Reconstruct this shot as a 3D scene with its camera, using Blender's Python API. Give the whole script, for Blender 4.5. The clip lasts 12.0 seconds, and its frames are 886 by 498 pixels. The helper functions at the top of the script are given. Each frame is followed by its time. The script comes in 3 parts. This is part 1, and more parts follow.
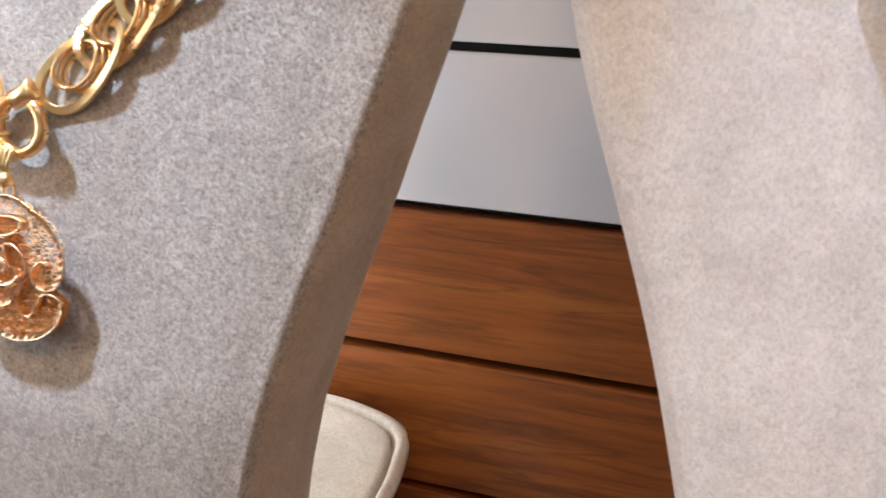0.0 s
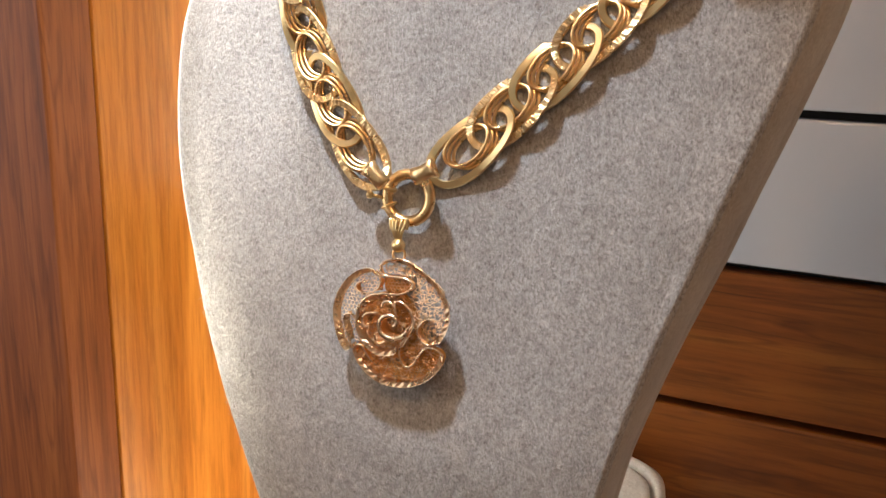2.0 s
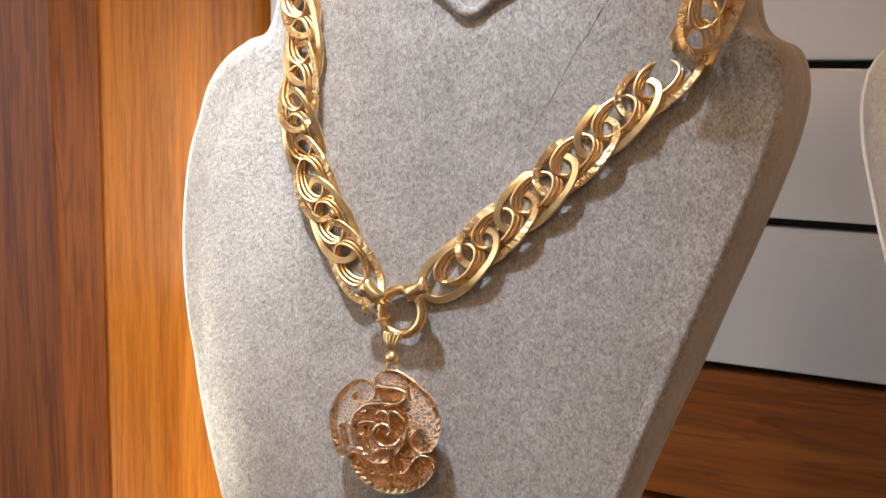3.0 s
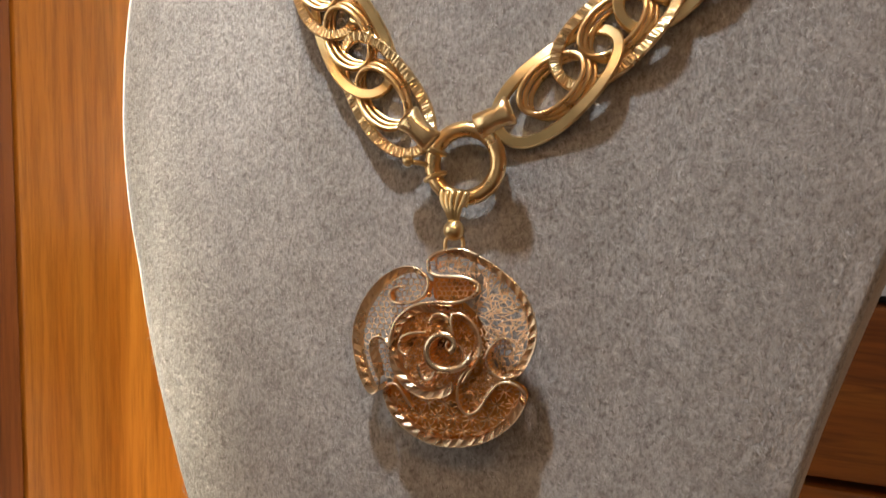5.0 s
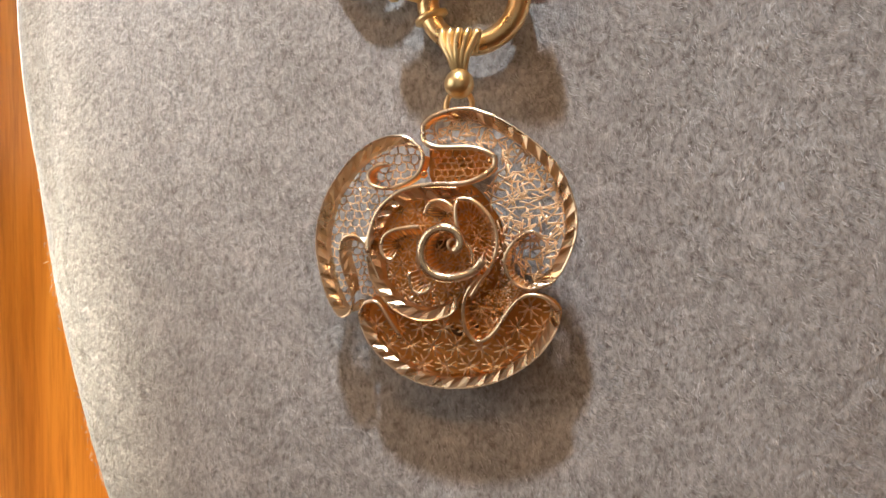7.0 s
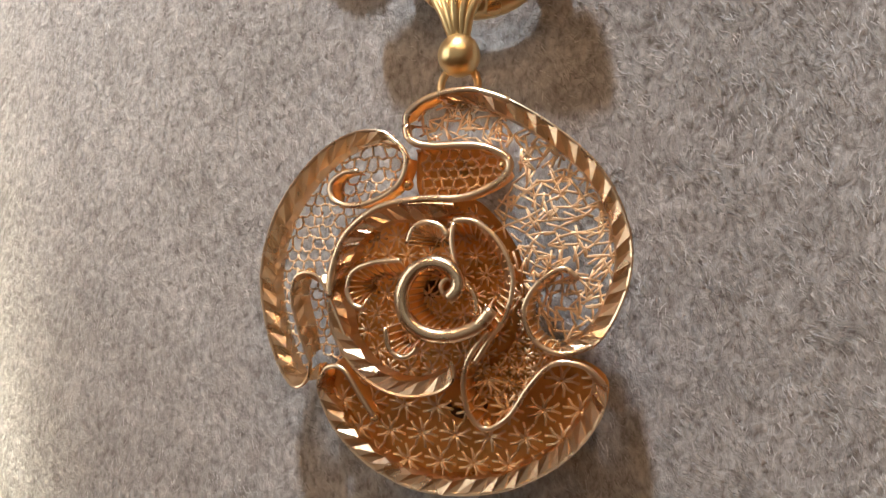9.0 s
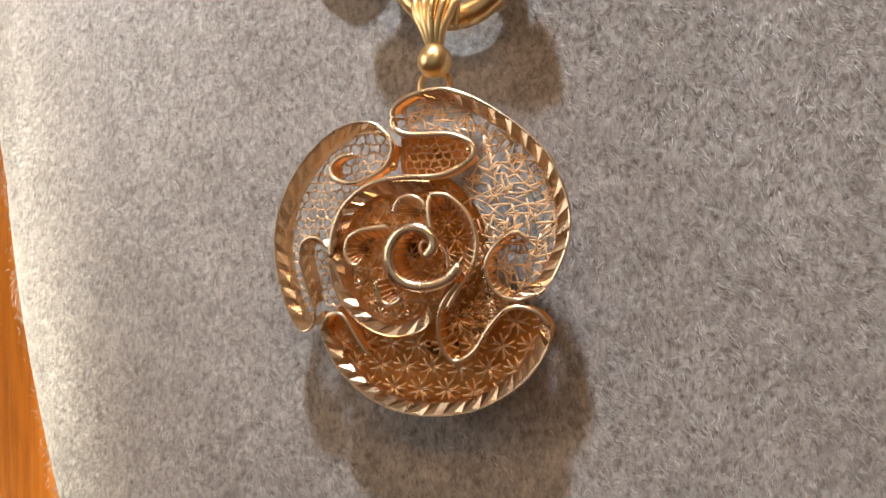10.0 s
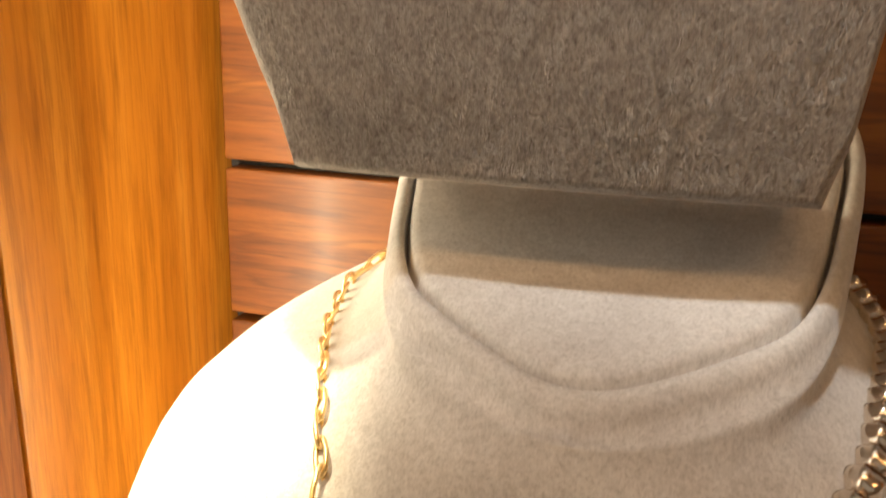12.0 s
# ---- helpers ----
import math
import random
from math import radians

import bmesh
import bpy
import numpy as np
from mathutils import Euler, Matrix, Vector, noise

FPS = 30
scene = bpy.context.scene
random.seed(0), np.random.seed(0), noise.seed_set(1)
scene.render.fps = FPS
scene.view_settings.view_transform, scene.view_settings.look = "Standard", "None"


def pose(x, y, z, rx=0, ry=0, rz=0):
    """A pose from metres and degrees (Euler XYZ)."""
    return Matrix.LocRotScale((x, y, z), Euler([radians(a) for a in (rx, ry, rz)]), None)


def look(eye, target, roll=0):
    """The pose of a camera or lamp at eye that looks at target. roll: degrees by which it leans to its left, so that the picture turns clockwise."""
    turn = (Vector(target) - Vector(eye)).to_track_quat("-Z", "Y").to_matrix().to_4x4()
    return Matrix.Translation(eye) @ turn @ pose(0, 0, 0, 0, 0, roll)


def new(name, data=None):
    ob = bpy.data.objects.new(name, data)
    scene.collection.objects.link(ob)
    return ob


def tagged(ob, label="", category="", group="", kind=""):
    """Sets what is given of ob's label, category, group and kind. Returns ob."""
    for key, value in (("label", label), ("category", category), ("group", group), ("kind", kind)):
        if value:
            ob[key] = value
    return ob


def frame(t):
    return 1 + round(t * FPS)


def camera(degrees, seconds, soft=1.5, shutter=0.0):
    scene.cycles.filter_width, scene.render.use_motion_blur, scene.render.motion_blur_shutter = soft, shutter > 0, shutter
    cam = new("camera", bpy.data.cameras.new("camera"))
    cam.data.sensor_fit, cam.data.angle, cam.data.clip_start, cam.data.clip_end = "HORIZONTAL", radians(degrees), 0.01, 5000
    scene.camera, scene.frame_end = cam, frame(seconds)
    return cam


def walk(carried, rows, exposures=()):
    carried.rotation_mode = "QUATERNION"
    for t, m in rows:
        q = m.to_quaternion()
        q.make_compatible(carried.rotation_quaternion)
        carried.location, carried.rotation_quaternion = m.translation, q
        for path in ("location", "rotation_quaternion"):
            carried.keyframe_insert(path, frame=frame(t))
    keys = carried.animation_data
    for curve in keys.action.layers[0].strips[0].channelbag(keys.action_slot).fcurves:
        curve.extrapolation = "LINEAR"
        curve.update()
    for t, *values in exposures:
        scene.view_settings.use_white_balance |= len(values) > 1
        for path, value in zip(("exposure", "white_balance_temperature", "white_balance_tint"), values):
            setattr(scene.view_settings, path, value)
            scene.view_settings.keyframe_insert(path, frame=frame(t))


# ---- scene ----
cam = camera(59.47, 12.0, shutter=0.2)

PATH = [
    (0, (0.19906, -0.14079, 1.41465), (0.12178, 0.13734, 1.33298), 3.13),
    (0.3, (0.17419, -0.14855, 1.41922), (0.09569, 0.12990, 1.33982), 3.85),
    (0.5, (0.15939, -0.15055, 1.42941), (0.07474, 0.12541, 1.34766), 3.47),
    (0.7, (0.14650, -0.15526, 1.42833), (0.05474, 0.11969, 1.35099), 2.91),
    (1, (0.13196, -0.16140, 1.42734), (0.03714, 0.11263, 1.35043), 2.69),
    (1.5, (0.13054, -0.16994, 1.42286), (0.02954, 0.10281, 1.34932), 2.68),
    (2, (0.13294, -0.18125, 1.42604), (0.02328, 0.08830, 1.35309), 2.39),
    (2.5, (0.13623, -0.19282, 1.43495), (0.02270, 0.07723, 1.37028), 1.98),
    (2.7, (0.13697, -0.19453, 1.44034), (0.02579, 0.07849, 1.38469), 2.32),
    (4.3, (0.11675, -0.16215, 1.42622), (0.01346, 0.11819, 1.39892), 1.58),
    (4.5, (0.10735, -0.15084, 1.41249), (0.00450, 0.12970, 1.38570), 1.76),
    (5, (0.08451, -0.12842, 1.38621), (-0.00931, 0.15429, 1.35055), 2.00),
    (5.5, (0.07889, -0.12290, 1.36806), (-0.00736, 0.15951, 1.34133), 2.30),
    (6, (0.07262, -0.12223, 1.35925), (-0.01145, 0.16168, 1.33729), 3.04),
    (6.5, (0.06674, -0.10769, 1.36053), (-0.01412, 0.17682, 1.32375), 2.61),
    (7, (0.06722, -0.09112, 1.36316), (-0.01198, 0.19368, 1.32410), 2.56),
    (7.2, (0.06340, -0.08610, 1.36223), (-0.01125, 0.20054, 1.32443), 2.65),
    (8.8, (0.06233, -0.05871, 1.36165), (-0.03097, 0.22454, 1.32902), 2.36),
    (9, (0.06245, -0.05745, 1.36021), (-0.03227, 0.22580, 1.33206), 2.39),
    (9.5, (0.06362, -0.06038, 1.35898), (-0.03092, 0.22307, 1.33220), 2.45),
    (10, (0.07085, -0.07412, 1.36013), (-0.02362, 0.20857, 1.32604), 2.31),
    (10.5, (0.07093, -0.09647, 1.36387), (-0.00833, 0.19035, 1.32580), 2.01),
    (11, (0.07493, -0.12126, 1.34171), (-0.00831, 0.16506, 1.30866), 2.46),
    (11.3, (0.07289, -0.12604, 1.31473), (-0.01388, 0.15886, 1.27868), 2.83),
    (11.6, (0.06628, -0.12667, 1.29348), (-0.01221, 0.15552, 1.22859), 2.85),
    (11.8, (0.06529, -0.12205, 1.27721), (-0.01251, 0.15894, 1.20656), 2.57),
    (12, (0.06217, -0.11591, 1.26613), (-0.01287, 0.16293, 1.18476), 2.08),
]
EXPOSURES = ((0.0, -0.15, 5150, 8), (0.6, -0.05, 5150, 8), (1.0, -0.55, 5500, 8), (1.5, -0.75, 5600, 8), (2.5, -0.8, 5400, 8), (4.5, -1.2, 5800, 8), (5.0, -1.4, 5900, 8), (5.5, -1.35, 6000, 8), (6.5, -1.05, 6000, 8), (7.0, -0.95, 5700, 8), (9.0, -1.05, 5700, 8), (9.5, -0.98, 5800, 8), (10.0, -0.95, 5700, 8), (10.5, -0.88, 5600, 8), (11.0, -0.72, 5700, 8), (11.3, -0.7, 6300, 8), (11.6, -0.7, 6700, 8), (12.0, -1.2, 6900, 8))
walk(cam, [(t, look(eye, target, roll)) for t, eye, target, roll in PATH], EXPOSURES)

# ---------------- world, lamps, exposure ----------------
world = bpy.data.worlds.new("sky")
world.use_nodes = True
scene.world = world
sky_nodes = world.node_tree.nodes
sky = sky_nodes.new("ShaderNodeTexSky")
sky.sky_type = "NISHITA"
sky.sun_disc = False
sky.sun_elevation = radians(40)
sky.sun_rotation = radians(160)
world.node_tree.links.new(sky.outputs[0], sky_nodes["Background"].inputs[0])
sky_nodes["Background"].inputs[1].default_value = 0.015


def spot(name, eye, target, watts, colour, radius, angle, blend=0.5):
    data = bpy.data.lights.new(name, "SPOT")
    data.energy, data.color, data.shadow_soft_size = watts, colour, radius
    data.spot_size, data.spot_blend = radians(angle), blend
    ob = new(name, data)
    ob.matrix_world = look(eye, target)
    return tagged(ob, "unseen small spotlight placed above the display busts", "spotlight", kind="structure")


def area(name, eye, target, watts, colour, sx, sy):
    data = bpy.data.lights.new(name, "AREA")
    data.shape, data.size, data.size_y = "RECTANGLE", sx, sy
    data.energy, data.color = watts, colour
    ob = new(name, data)
    ob.matrix_world = look(eye, target)
    return tagged(ob, "broad warm light added in the unseen part of the shop", "window light", kind="structure")


# Unseen spots: KEY inferred from the pendant's shadow, WARM from the bright left rim
KEY = spot("key_spotlight", (-0.022, -0.190, 1.980), (0.040, 0.02, 1.470), 42, (0.94, 0.97, 1.0), 0.018, 20, 0.8)
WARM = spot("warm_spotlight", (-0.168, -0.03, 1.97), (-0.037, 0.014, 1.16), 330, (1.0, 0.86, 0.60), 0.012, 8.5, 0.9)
# Added fill spots: upper left of the bust, side panel, pale linen bust
CORNER = spot("corner_fill_spot", (-0.120, -0.110, 1.97), (-0.050, 0.034, 1.490), 60, (1.0, 0.97, 0.92), 0.014, 11.5, 1.0)
SIDE = spot("side_fill_spot", (0.020, -0.12, 1.98), (-0.100, 0.125, 1.22), 24, (1.0, 0.72, 0.38), 0.012, 22, 0.9)
LINEN_FILL = spot("linen_fill_spot", (0.30, -0.30, 1.97), (0.285, 0.03, 1.42), 10, (0.82, 0.90, 1.0), 0.015, 18)
# Unseen strip, guessed from the bust's bright left rim; also lights the slats
STRIP = area("rim_light_strip", (-0.1030, 0.0700, 1.24), (0.03, 0.145, 1.24), 2.2, (1.0, 0.86, 0.62), 0.005, 0.50)
# Broad left light, guessed from soft shadows on the right; its source is unseen
LEFT_BROAD = area("left_broad_light", (-1.60, -0.95, 1.65), (0.0, 0.0, 1.36), 24.0, (1.0, 0.90, 0.78), 1.2, 1.2)
# Added warm front fill, so the gold has something bright to reflect
FRONT_FILL = area("front_fill_light", (0.25, -1.88, 1.55), (0.1, 0.0, 1.40), 3.2, (1.0, 0.82, 0.62), 1.7, 1.3)
# Added orange fill lights: they brown the shadows and put glints on the gold
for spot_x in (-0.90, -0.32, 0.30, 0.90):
    panel = area("ceiling_fill_light", (spot_x, -1.05, 2.66), (spot_x * 0.5, -0.3, 1.2), 6.5, (1.0, 0.55, 0.24), 0.16, 0.16)
    tagged(panel, "small square fill light added under the shop ceiling", "ceiling light", kind="structure")
tagged(STRIP, "unseen slim light strip placed beside the wooden front frame", "led strip", kind="structure")


# ---------------- small toolbox ----------------
def part(name, bm, material, parent=None, label="", smooth=True):
    """Links a bmesh as one mesh object under a thing or part."""
    me = bpy.data.meshes.new(name)
    bm.normal_update()
    bm.to_mesh(me)
    bm.free()
    return shared(name, me, material, parent, label, smooth)


def shared(name, me, material, parent=None, label="", smooth=True):
    if not me.materials:
        me.materials.append(material)
        if smooth:
            me.polygons.foreach_set("use_smooth", [True] * len(me.polygons))
    ob = new(name, me)
    ob.parent = parent
    if label:
        ob["label"] = label
    return ob


def tube(bm, pts, r, sides=8, closed=False, flat=1.0, up=None):
    """A round or flattened wire along points; r is one number or one for each point."""
    n = len(pts)
    rings = []
    last = Vector(up) if up else Vector((0.0, -1.0, 0.13))
    for i, p in enumerate(pts):
        if closed:
            t = pts[(i + 1) % n] - pts[i - 1]
        else:
            t = pts[min(i + 1, n - 1)] - pts[max(i - 1, 0)]
        t = t.normalized() if t.length > 1e-9 else Vector((1, 0, 0))
        a = last - t * last.dot(t)
        if a.length < 1e-4:
            a = Vector((0.3, 0.2, 0.9)) - t * Vector((0.3, 0.2, 0.9)).dot(t)
        a.normalize()
        b = t.cross(a)
        if not up:
            last = a
        rr = r[i] if isinstance(r, (list, tuple)) else r
        rings.append([bm.verts.new(p + (a * math.cos(k * math.tau / sides) * flat + b * math.sin(k * math.tau / sides)) * rr) for k in range(sides)])
    m = n if closed else n - 1
    for i in range(m):
        p, q = rings[i], rings[(i + 1) % n]
        for k in range(sides):
            bm.faces.new((p[k], p[(k + 1) % sides], q[(k + 1) % sides], q[k]))
    if not closed:
        bm.faces.new(rings[0][::-1])
        bm.faces.new(rings[-1])


def smooth_line(pts, per=6, closed=False):
    """Catmull-Rom through the points, which are Vectors."""
    out, n = [], len(pts)
    for i in range(n if closed else n - 1):
        if closed:
            a, b, c, d = pts[i - 1], pts[i], pts[(i + 1) % n], pts[(i + 2) % n]
        else:
            a, b, c, d = pts[max(i - 1, 0)], pts[i], pts[i + 1], pts[min(i + 2, n - 1)]
        for k in range(per):
            t = k / per
            out.append(0.5 * ((2 * b) + (c - a) * t + (2 * a - 5 * b + 4 * c - d) * t * t + (3 * b - a - 3 * c + d) * t ** 3))
    if not closed:
        out.append(pts[-1].copy())
    return out


def even(pts, step):
    """The line cut into even steps."""
    out, need = [pts[0].copy()], step
    for a, b in zip(pts, pts[1:]):
        d = (b - a).length
        pos = 0.0
        while d - pos >= need:
            pos += need
            out.append(a.lerp(b, pos / d))
            need = step
        need -= d - pos
    return out


def ball(bm, centre, r, seg=20, squash=(1, 1, 1)):
    m = Matrix.Translation(centre) @ Matrix.Diagonal((*squash, 1))
    bmesh.ops.create_uvsphere(bm, u_segments=seg, v_segments=seg // 2, radius=r, matrix=m)


def block(bm, x0, x1, y0, y1, z0, z1, bevel=0.0):
    m = Matrix.Translation(((x0 + x1) / 2, (y0 + y1) / 2, (z0 + z1) / 2)) @ Matrix.Diagonal((x1 - x0, y1 - y0, z1 - z0, 1))
    made = bmesh.ops.create_cube(bm, size=1, matrix=m)["verts"]
    if bevel:
        edges = list({e for v in made for e in v.link_edges})
        bmesh.ops.bevel(bm, geom=edges, offset=bevel, segments=2, affect="EDGES", profile=0.5)


# ---------------- materials ----------------
def material(name):
    m = bpy.data.materials.new(name)
    m.use_nodes = True
    nt = m.node_tree
    return m, nt, nt.nodes["Principled BSDF"]


def node(nt, kind, **values):
    n = nt.nodes.new(kind)
    for key, value in values.items():
        n.inputs[key.replace("_", " ")].default_value = value
    return n


def coords(nt, scale=(1, 1, 1), turn=(0, 0, 0)):
    c = nt.nodes.new("ShaderNodeTexCoord")
    m = node(nt, "ShaderNodeMapping", Scale=scale, Rotation=turn)
    nt.links.new(c.outputs["Object"], m.inputs[0])
    return m.outputs[0]


def ramp(nt, source, stops):
    r = nt.nodes.new("ShaderNodeValToRGB")
    els = r.color_ramp.elements
    while len(els) < len(stops):
        els.new(0.5)
    for e, (pos, col) in zip(els, stops):
        e.position, e.color = pos, (*col, 1)
    nt.links.new(source, r.inputs[0])
    return r.outputs[0]


def mix(nt, kind, fac, a, b):
    n = nt.nodes.new("ShaderNodeMix")
    n.data_type, n.blend_type = "RGBA", kind
    for slot, value in ((0, fac), (6, a), (7, b)):
        if isinstance(value, (int, float)):
            n.inputs[slot].default_value = value
        elif isinstance(value, tuple):
            n.inputs[slot].default_value = (*value, 1)
        else:
            nt.links.new(value, n.inputs[slot])
    return n.outputs[2]


def bump(nt, bsdf, height, strength, distance, before=None):
    b = node(nt, "ShaderNodeBump", Strength=strength, Distance=distance)
    nt.links.new(height, b.inputs["Height"])
    if before:
        nt.links.new(before, b.inputs["Normal"])
    nt.links.new(b.outputs[0], bsdf.inputs["Normal"])
    return b.outputs[0]


def fabric(name, dark, mid, light, pile=1.0):
    m, nt, bsdf = material(name)
    fine = node(nt, "ShaderNodeTexNoise", Scale=1500.0, Detail=4.0, Roughness=0.65)
    nt.links.new(coords(nt, (1, 1, 0.55), (0, 0.35, 0)), fine.inputs["Vector"])
    tuft = node(nt, "ShaderNodeTexNoise", Scale=560.0, Detail=5.0, Roughness=0.6, Distortion=0.8)
    nt.links.new(coords(nt), tuft.inputs["Vector"])
    nap = node(nt, "ShaderNodeTexNoise", Scale=45.0, Detail=3.0, Roughness=0.55, Distortion=0.6)
    nt.links.new(coords(nt), nap.inputs["Vector"])
    a = ramp(nt, tuft.outputs[0], [(0.30, dark), (0.50, mid), (0.70, light)])
    b = ramp(nt, fine.outputs[0], [(0.30, (0.50, 0.47, 0.44)), (0.50, (0.95, 0.95, 0.95)), (0.72, (1.25, 1.24, 1.22))])
    c = ramp(nt, nap.outputs[0], [(0.3, (0.86, 0.85, 0.84)), (0.7, (1.08, 1.08, 1.07))])
    col = mix(nt, "MULTIPLY", pile, a, b)
    col = mix(nt, "MULTIPLY", 1.0, col, c)
    nt.links.new(col, bsdf.inputs["Base Color"])
    bsdf.inputs["Roughness"].default_value = 0.95
    bsdf.inputs["Specular IOR Level"].default_value = 0.12
    bsdf.inputs["Sheen Weight"].default_value = 0.35
    bsdf.inputs["Sheen Roughness"].default_value = 0.45
    h = mix(nt, "MIX", 0.5, tuft.outputs[0], fine.outputs[0])
    bump(nt, bsdf, h, 0.65 * pile, 0.0011)
    return m


def gold(name, colour, rough, grain=0.0, cut=0.0, metal=1.0):
    m, nt, bsdf = material(name)
    bsdf.inputs["Metallic"].default_value = metal
    wear = node(nt, "ShaderNodeTexNoise", Scale=260.0, Detail=4.0)
    nt.links.new(coords(nt), wear.inputs["Vector"])
    col = ramp(nt, wear.outputs[0], [(0.3, tuple(v * 0.86 for v in colour)), (0.7, colour)])
    nt.links.new(col, bsdf.inputs["Base Color"])
    r = node(nt, "ShaderNodeMapRange")
    r.inputs["To Min"].default_value, r.inputs["To Max"].default_value = rough * 0.7, rough * 1.4
    nt.links.new(wear.outputs[0], r.inputs[0])
    nt.links.new(r.outputs[0], bsdf.inputs["Roughness"])
    scratch = node(nt, "ShaderNodeTexNoise", Scale=900.0, Detail=3.0)
    nt.links.new(coords(nt, (1, 1, 0.2)), scratch.inputs["Vector"])
    first = bump(nt, bsdf, scratch.outputs[0], 0.12 + grain * 0.2, 0.0003)
    if cut:
        key = nt.nodes.new("ShaderNodeTexBrick")
        key.inputs["Scale"].default_value = 620.0
        key.inputs["Mortar Size"].default_value = 0.015
        key.inputs["Color1"].default_value = (1, 1, 1, 1)
        key.inputs["Color2"].default_value = (0.55, 0.55, 0.55, 1)
        key.inputs["Mortar"].default_value = (0, 0, 0, 1)
        nt.links.new(coords(nt, (1, 1, 1), (0, 0, 0.6)), key.inputs["Vector"])
        bump(nt, bsdf, key.outputs[0], cut, 0.0014, first)
    return m


def wood(name, along, dark, mid, light, rough=0.35, coat=0.25, veins=0.7):
    m, nt, bsdf = material(name)
    s = {"x": (2.2, 30, 30), "z": (34, 34, 2.0)}[along]
    info = nt.nodes.new("ShaderNodeObjectInfo")
    shift = nt.nodes.new("ShaderNodeVectorMath")
    shift.operation = "MULTIPLY_ADD"
    shift.inputs[1].default_value = (7.0, 3.0, 5.0)
    base = coords(nt, s)
    nt.links.new(info.outputs["Random"], shift.inputs[0])
    nt.links.new(base, shift.inputs[2])
    warp = node(nt, "ShaderNodeTexNoise", Scale=1.0, Detail=6.0, Roughness=0.6, Distortion=1.6)
    nt.links.new(shift.outputs[0], warp.inputs["Vector"])
    fine = node(nt, "ShaderNodeTexNoise", Scale=9.0, Detail=5.0, Roughness=0.7)
    nt.links.new(shift.outputs[0], fine.inputs["Vector"])
    a = ramp(nt, warp.outputs[0], [(0.28, dark), (0.48, mid), (0.72, light)])
    b = ramp(nt, fine.outputs[0], [(0.32, (0.62, 0.56, 0.5)), (0.55, (1, 1, 1))])
    col = mix(nt, "MULTIPLY", 0.95, a, b)
    vein = node(nt, "ShaderNodeTexNoise", Scale=3.2, Detail=3.0, Roughness=0.5, Distortion=0.5)
    nt.links.new(shift.outputs[0], vein.inputs["Vector"])
    lines = ramp(nt, vein.outputs[0], [(0.50, (1, 1, 1)), (0.545, (0.55, 0.48, 0.42)), (0.58, (1, 1, 1)), (0.66, (0.97, 0.96, 0.95)), (0.69, (0.66, 0.60, 0.55)), (0.73, (1, 1, 1))])
    col = mix(nt, "MULTIPLY", veins, col, lines)
    nt.links.new(col, bsdf.inputs["Base Color"])
    bsdf.inputs["Roughness"].default_value = rough
    bsdf.inputs["Coat Weight"].default_value = coat
    bsdf.inputs["Coat Roughness"].default_value = 0.2
    bump(nt, bsdf, fine.outputs[0], 0.2, 0.0006)
    return m


def plain(name, colour, rough, spread=0.06, scale=12.0, metallic=0.0):
    m, nt, bsdf = material(name)
    n = node(nt, "ShaderNodeTexNoise", Scale=scale, Detail=5.0)
    nt.links.new(coords(nt), n.inputs["Vector"])
    col = ramp(nt, n.outputs[0], [(0.3, tuple(v * (1 - spread) for v in colour)), (0.7, tuple(min(1, v * (1 + spread)) for v in colour))])
    nt.links.new(col, bsdf.inputs["Base Color"])
    bsdf.inputs["Roughness"].default_value, bsdf.inputs["Metallic"].default_value = rough, metallic
    bump(nt, bsdf, n.outputs[0], 0.05, 0.001)
    return m


SUEDE = fabric("grey_suede", (0.30, 0.27, 0.24), (0.41, 0.38, 0.345), (0.50, 0.475, 0.44))
LINEN = fabric("pale_linen", (0.58, 0.565, 0.55), (0.66, 0.645, 0.63), (0.72, 0.71, 0.70), 0.4)
# Smooth edge cloth; its beige holds the warm bounce from the wood
BAND = fabric("bounce_beige_cloth", (0.40, 0.335, 0.26), (0.45, 0.38, 0.30), (0.50, 0.43, 0.345), 0.3)
GOLD = gold("polished_gold", (1.0, 0.75, 0.36), 0.30)
GOLD_SOFT = gold("satin_gold", (1.0, 0.68, 0.31), 0.28, 0.5)
GOLD_CUT = gold("engraved_gold", (1.0, 0.72, 0.36), 0.28, 0.5, 1.0)
ROSE = gold("rose_gold", (1.0, 0.66, 0.31), 0.20, metal=0.95)
# Diamond-cut edges: paler than ROSE, with highlights put into the colour
ROSE_FACET = gold("glint_pale_rose_gold", (1.0, 0.77, 0.50), 0.27)
ROSE_WIRE = gold("rose_gold_wire", (1.0, 0.70, 0.40), 0.28, metal=0.4)
# Orange and hardly metallic: stands in for light bouncing between gold layers
ROSE_CUP = gold("rose_gold_bounce_orange", (1.0, 0.57, 0.18), 0.36, 0.8, metal=0.2)
SILVER = gold("pale_gold", (0.86, 0.76, 0.64), 0.2)
WOOD_SIDE = wood("orange_veneer", "z", (0.36, 0.115, 0.010), (0.55, 0.205, 0.020), (0.66, 0.29, 0.042), veins=0.22)
WOOD_FRAME = wood("brown_veneer", "z", (0.16, 0.046, 0.008), (0.26, 0.082, 0.015), (0.34, 0.122, 0.026), 0.6, 0.0)
# Orange veneer darkened to red-brown; shade at the right end sits in the colour
WOOD_SLAT = wood("shade_browned_veneer", "x", (0.125, 0.034, 0.004), (0.225, 0.066, 0.007), (0.30, 0.105, 0.013), 0.45, 0.15)
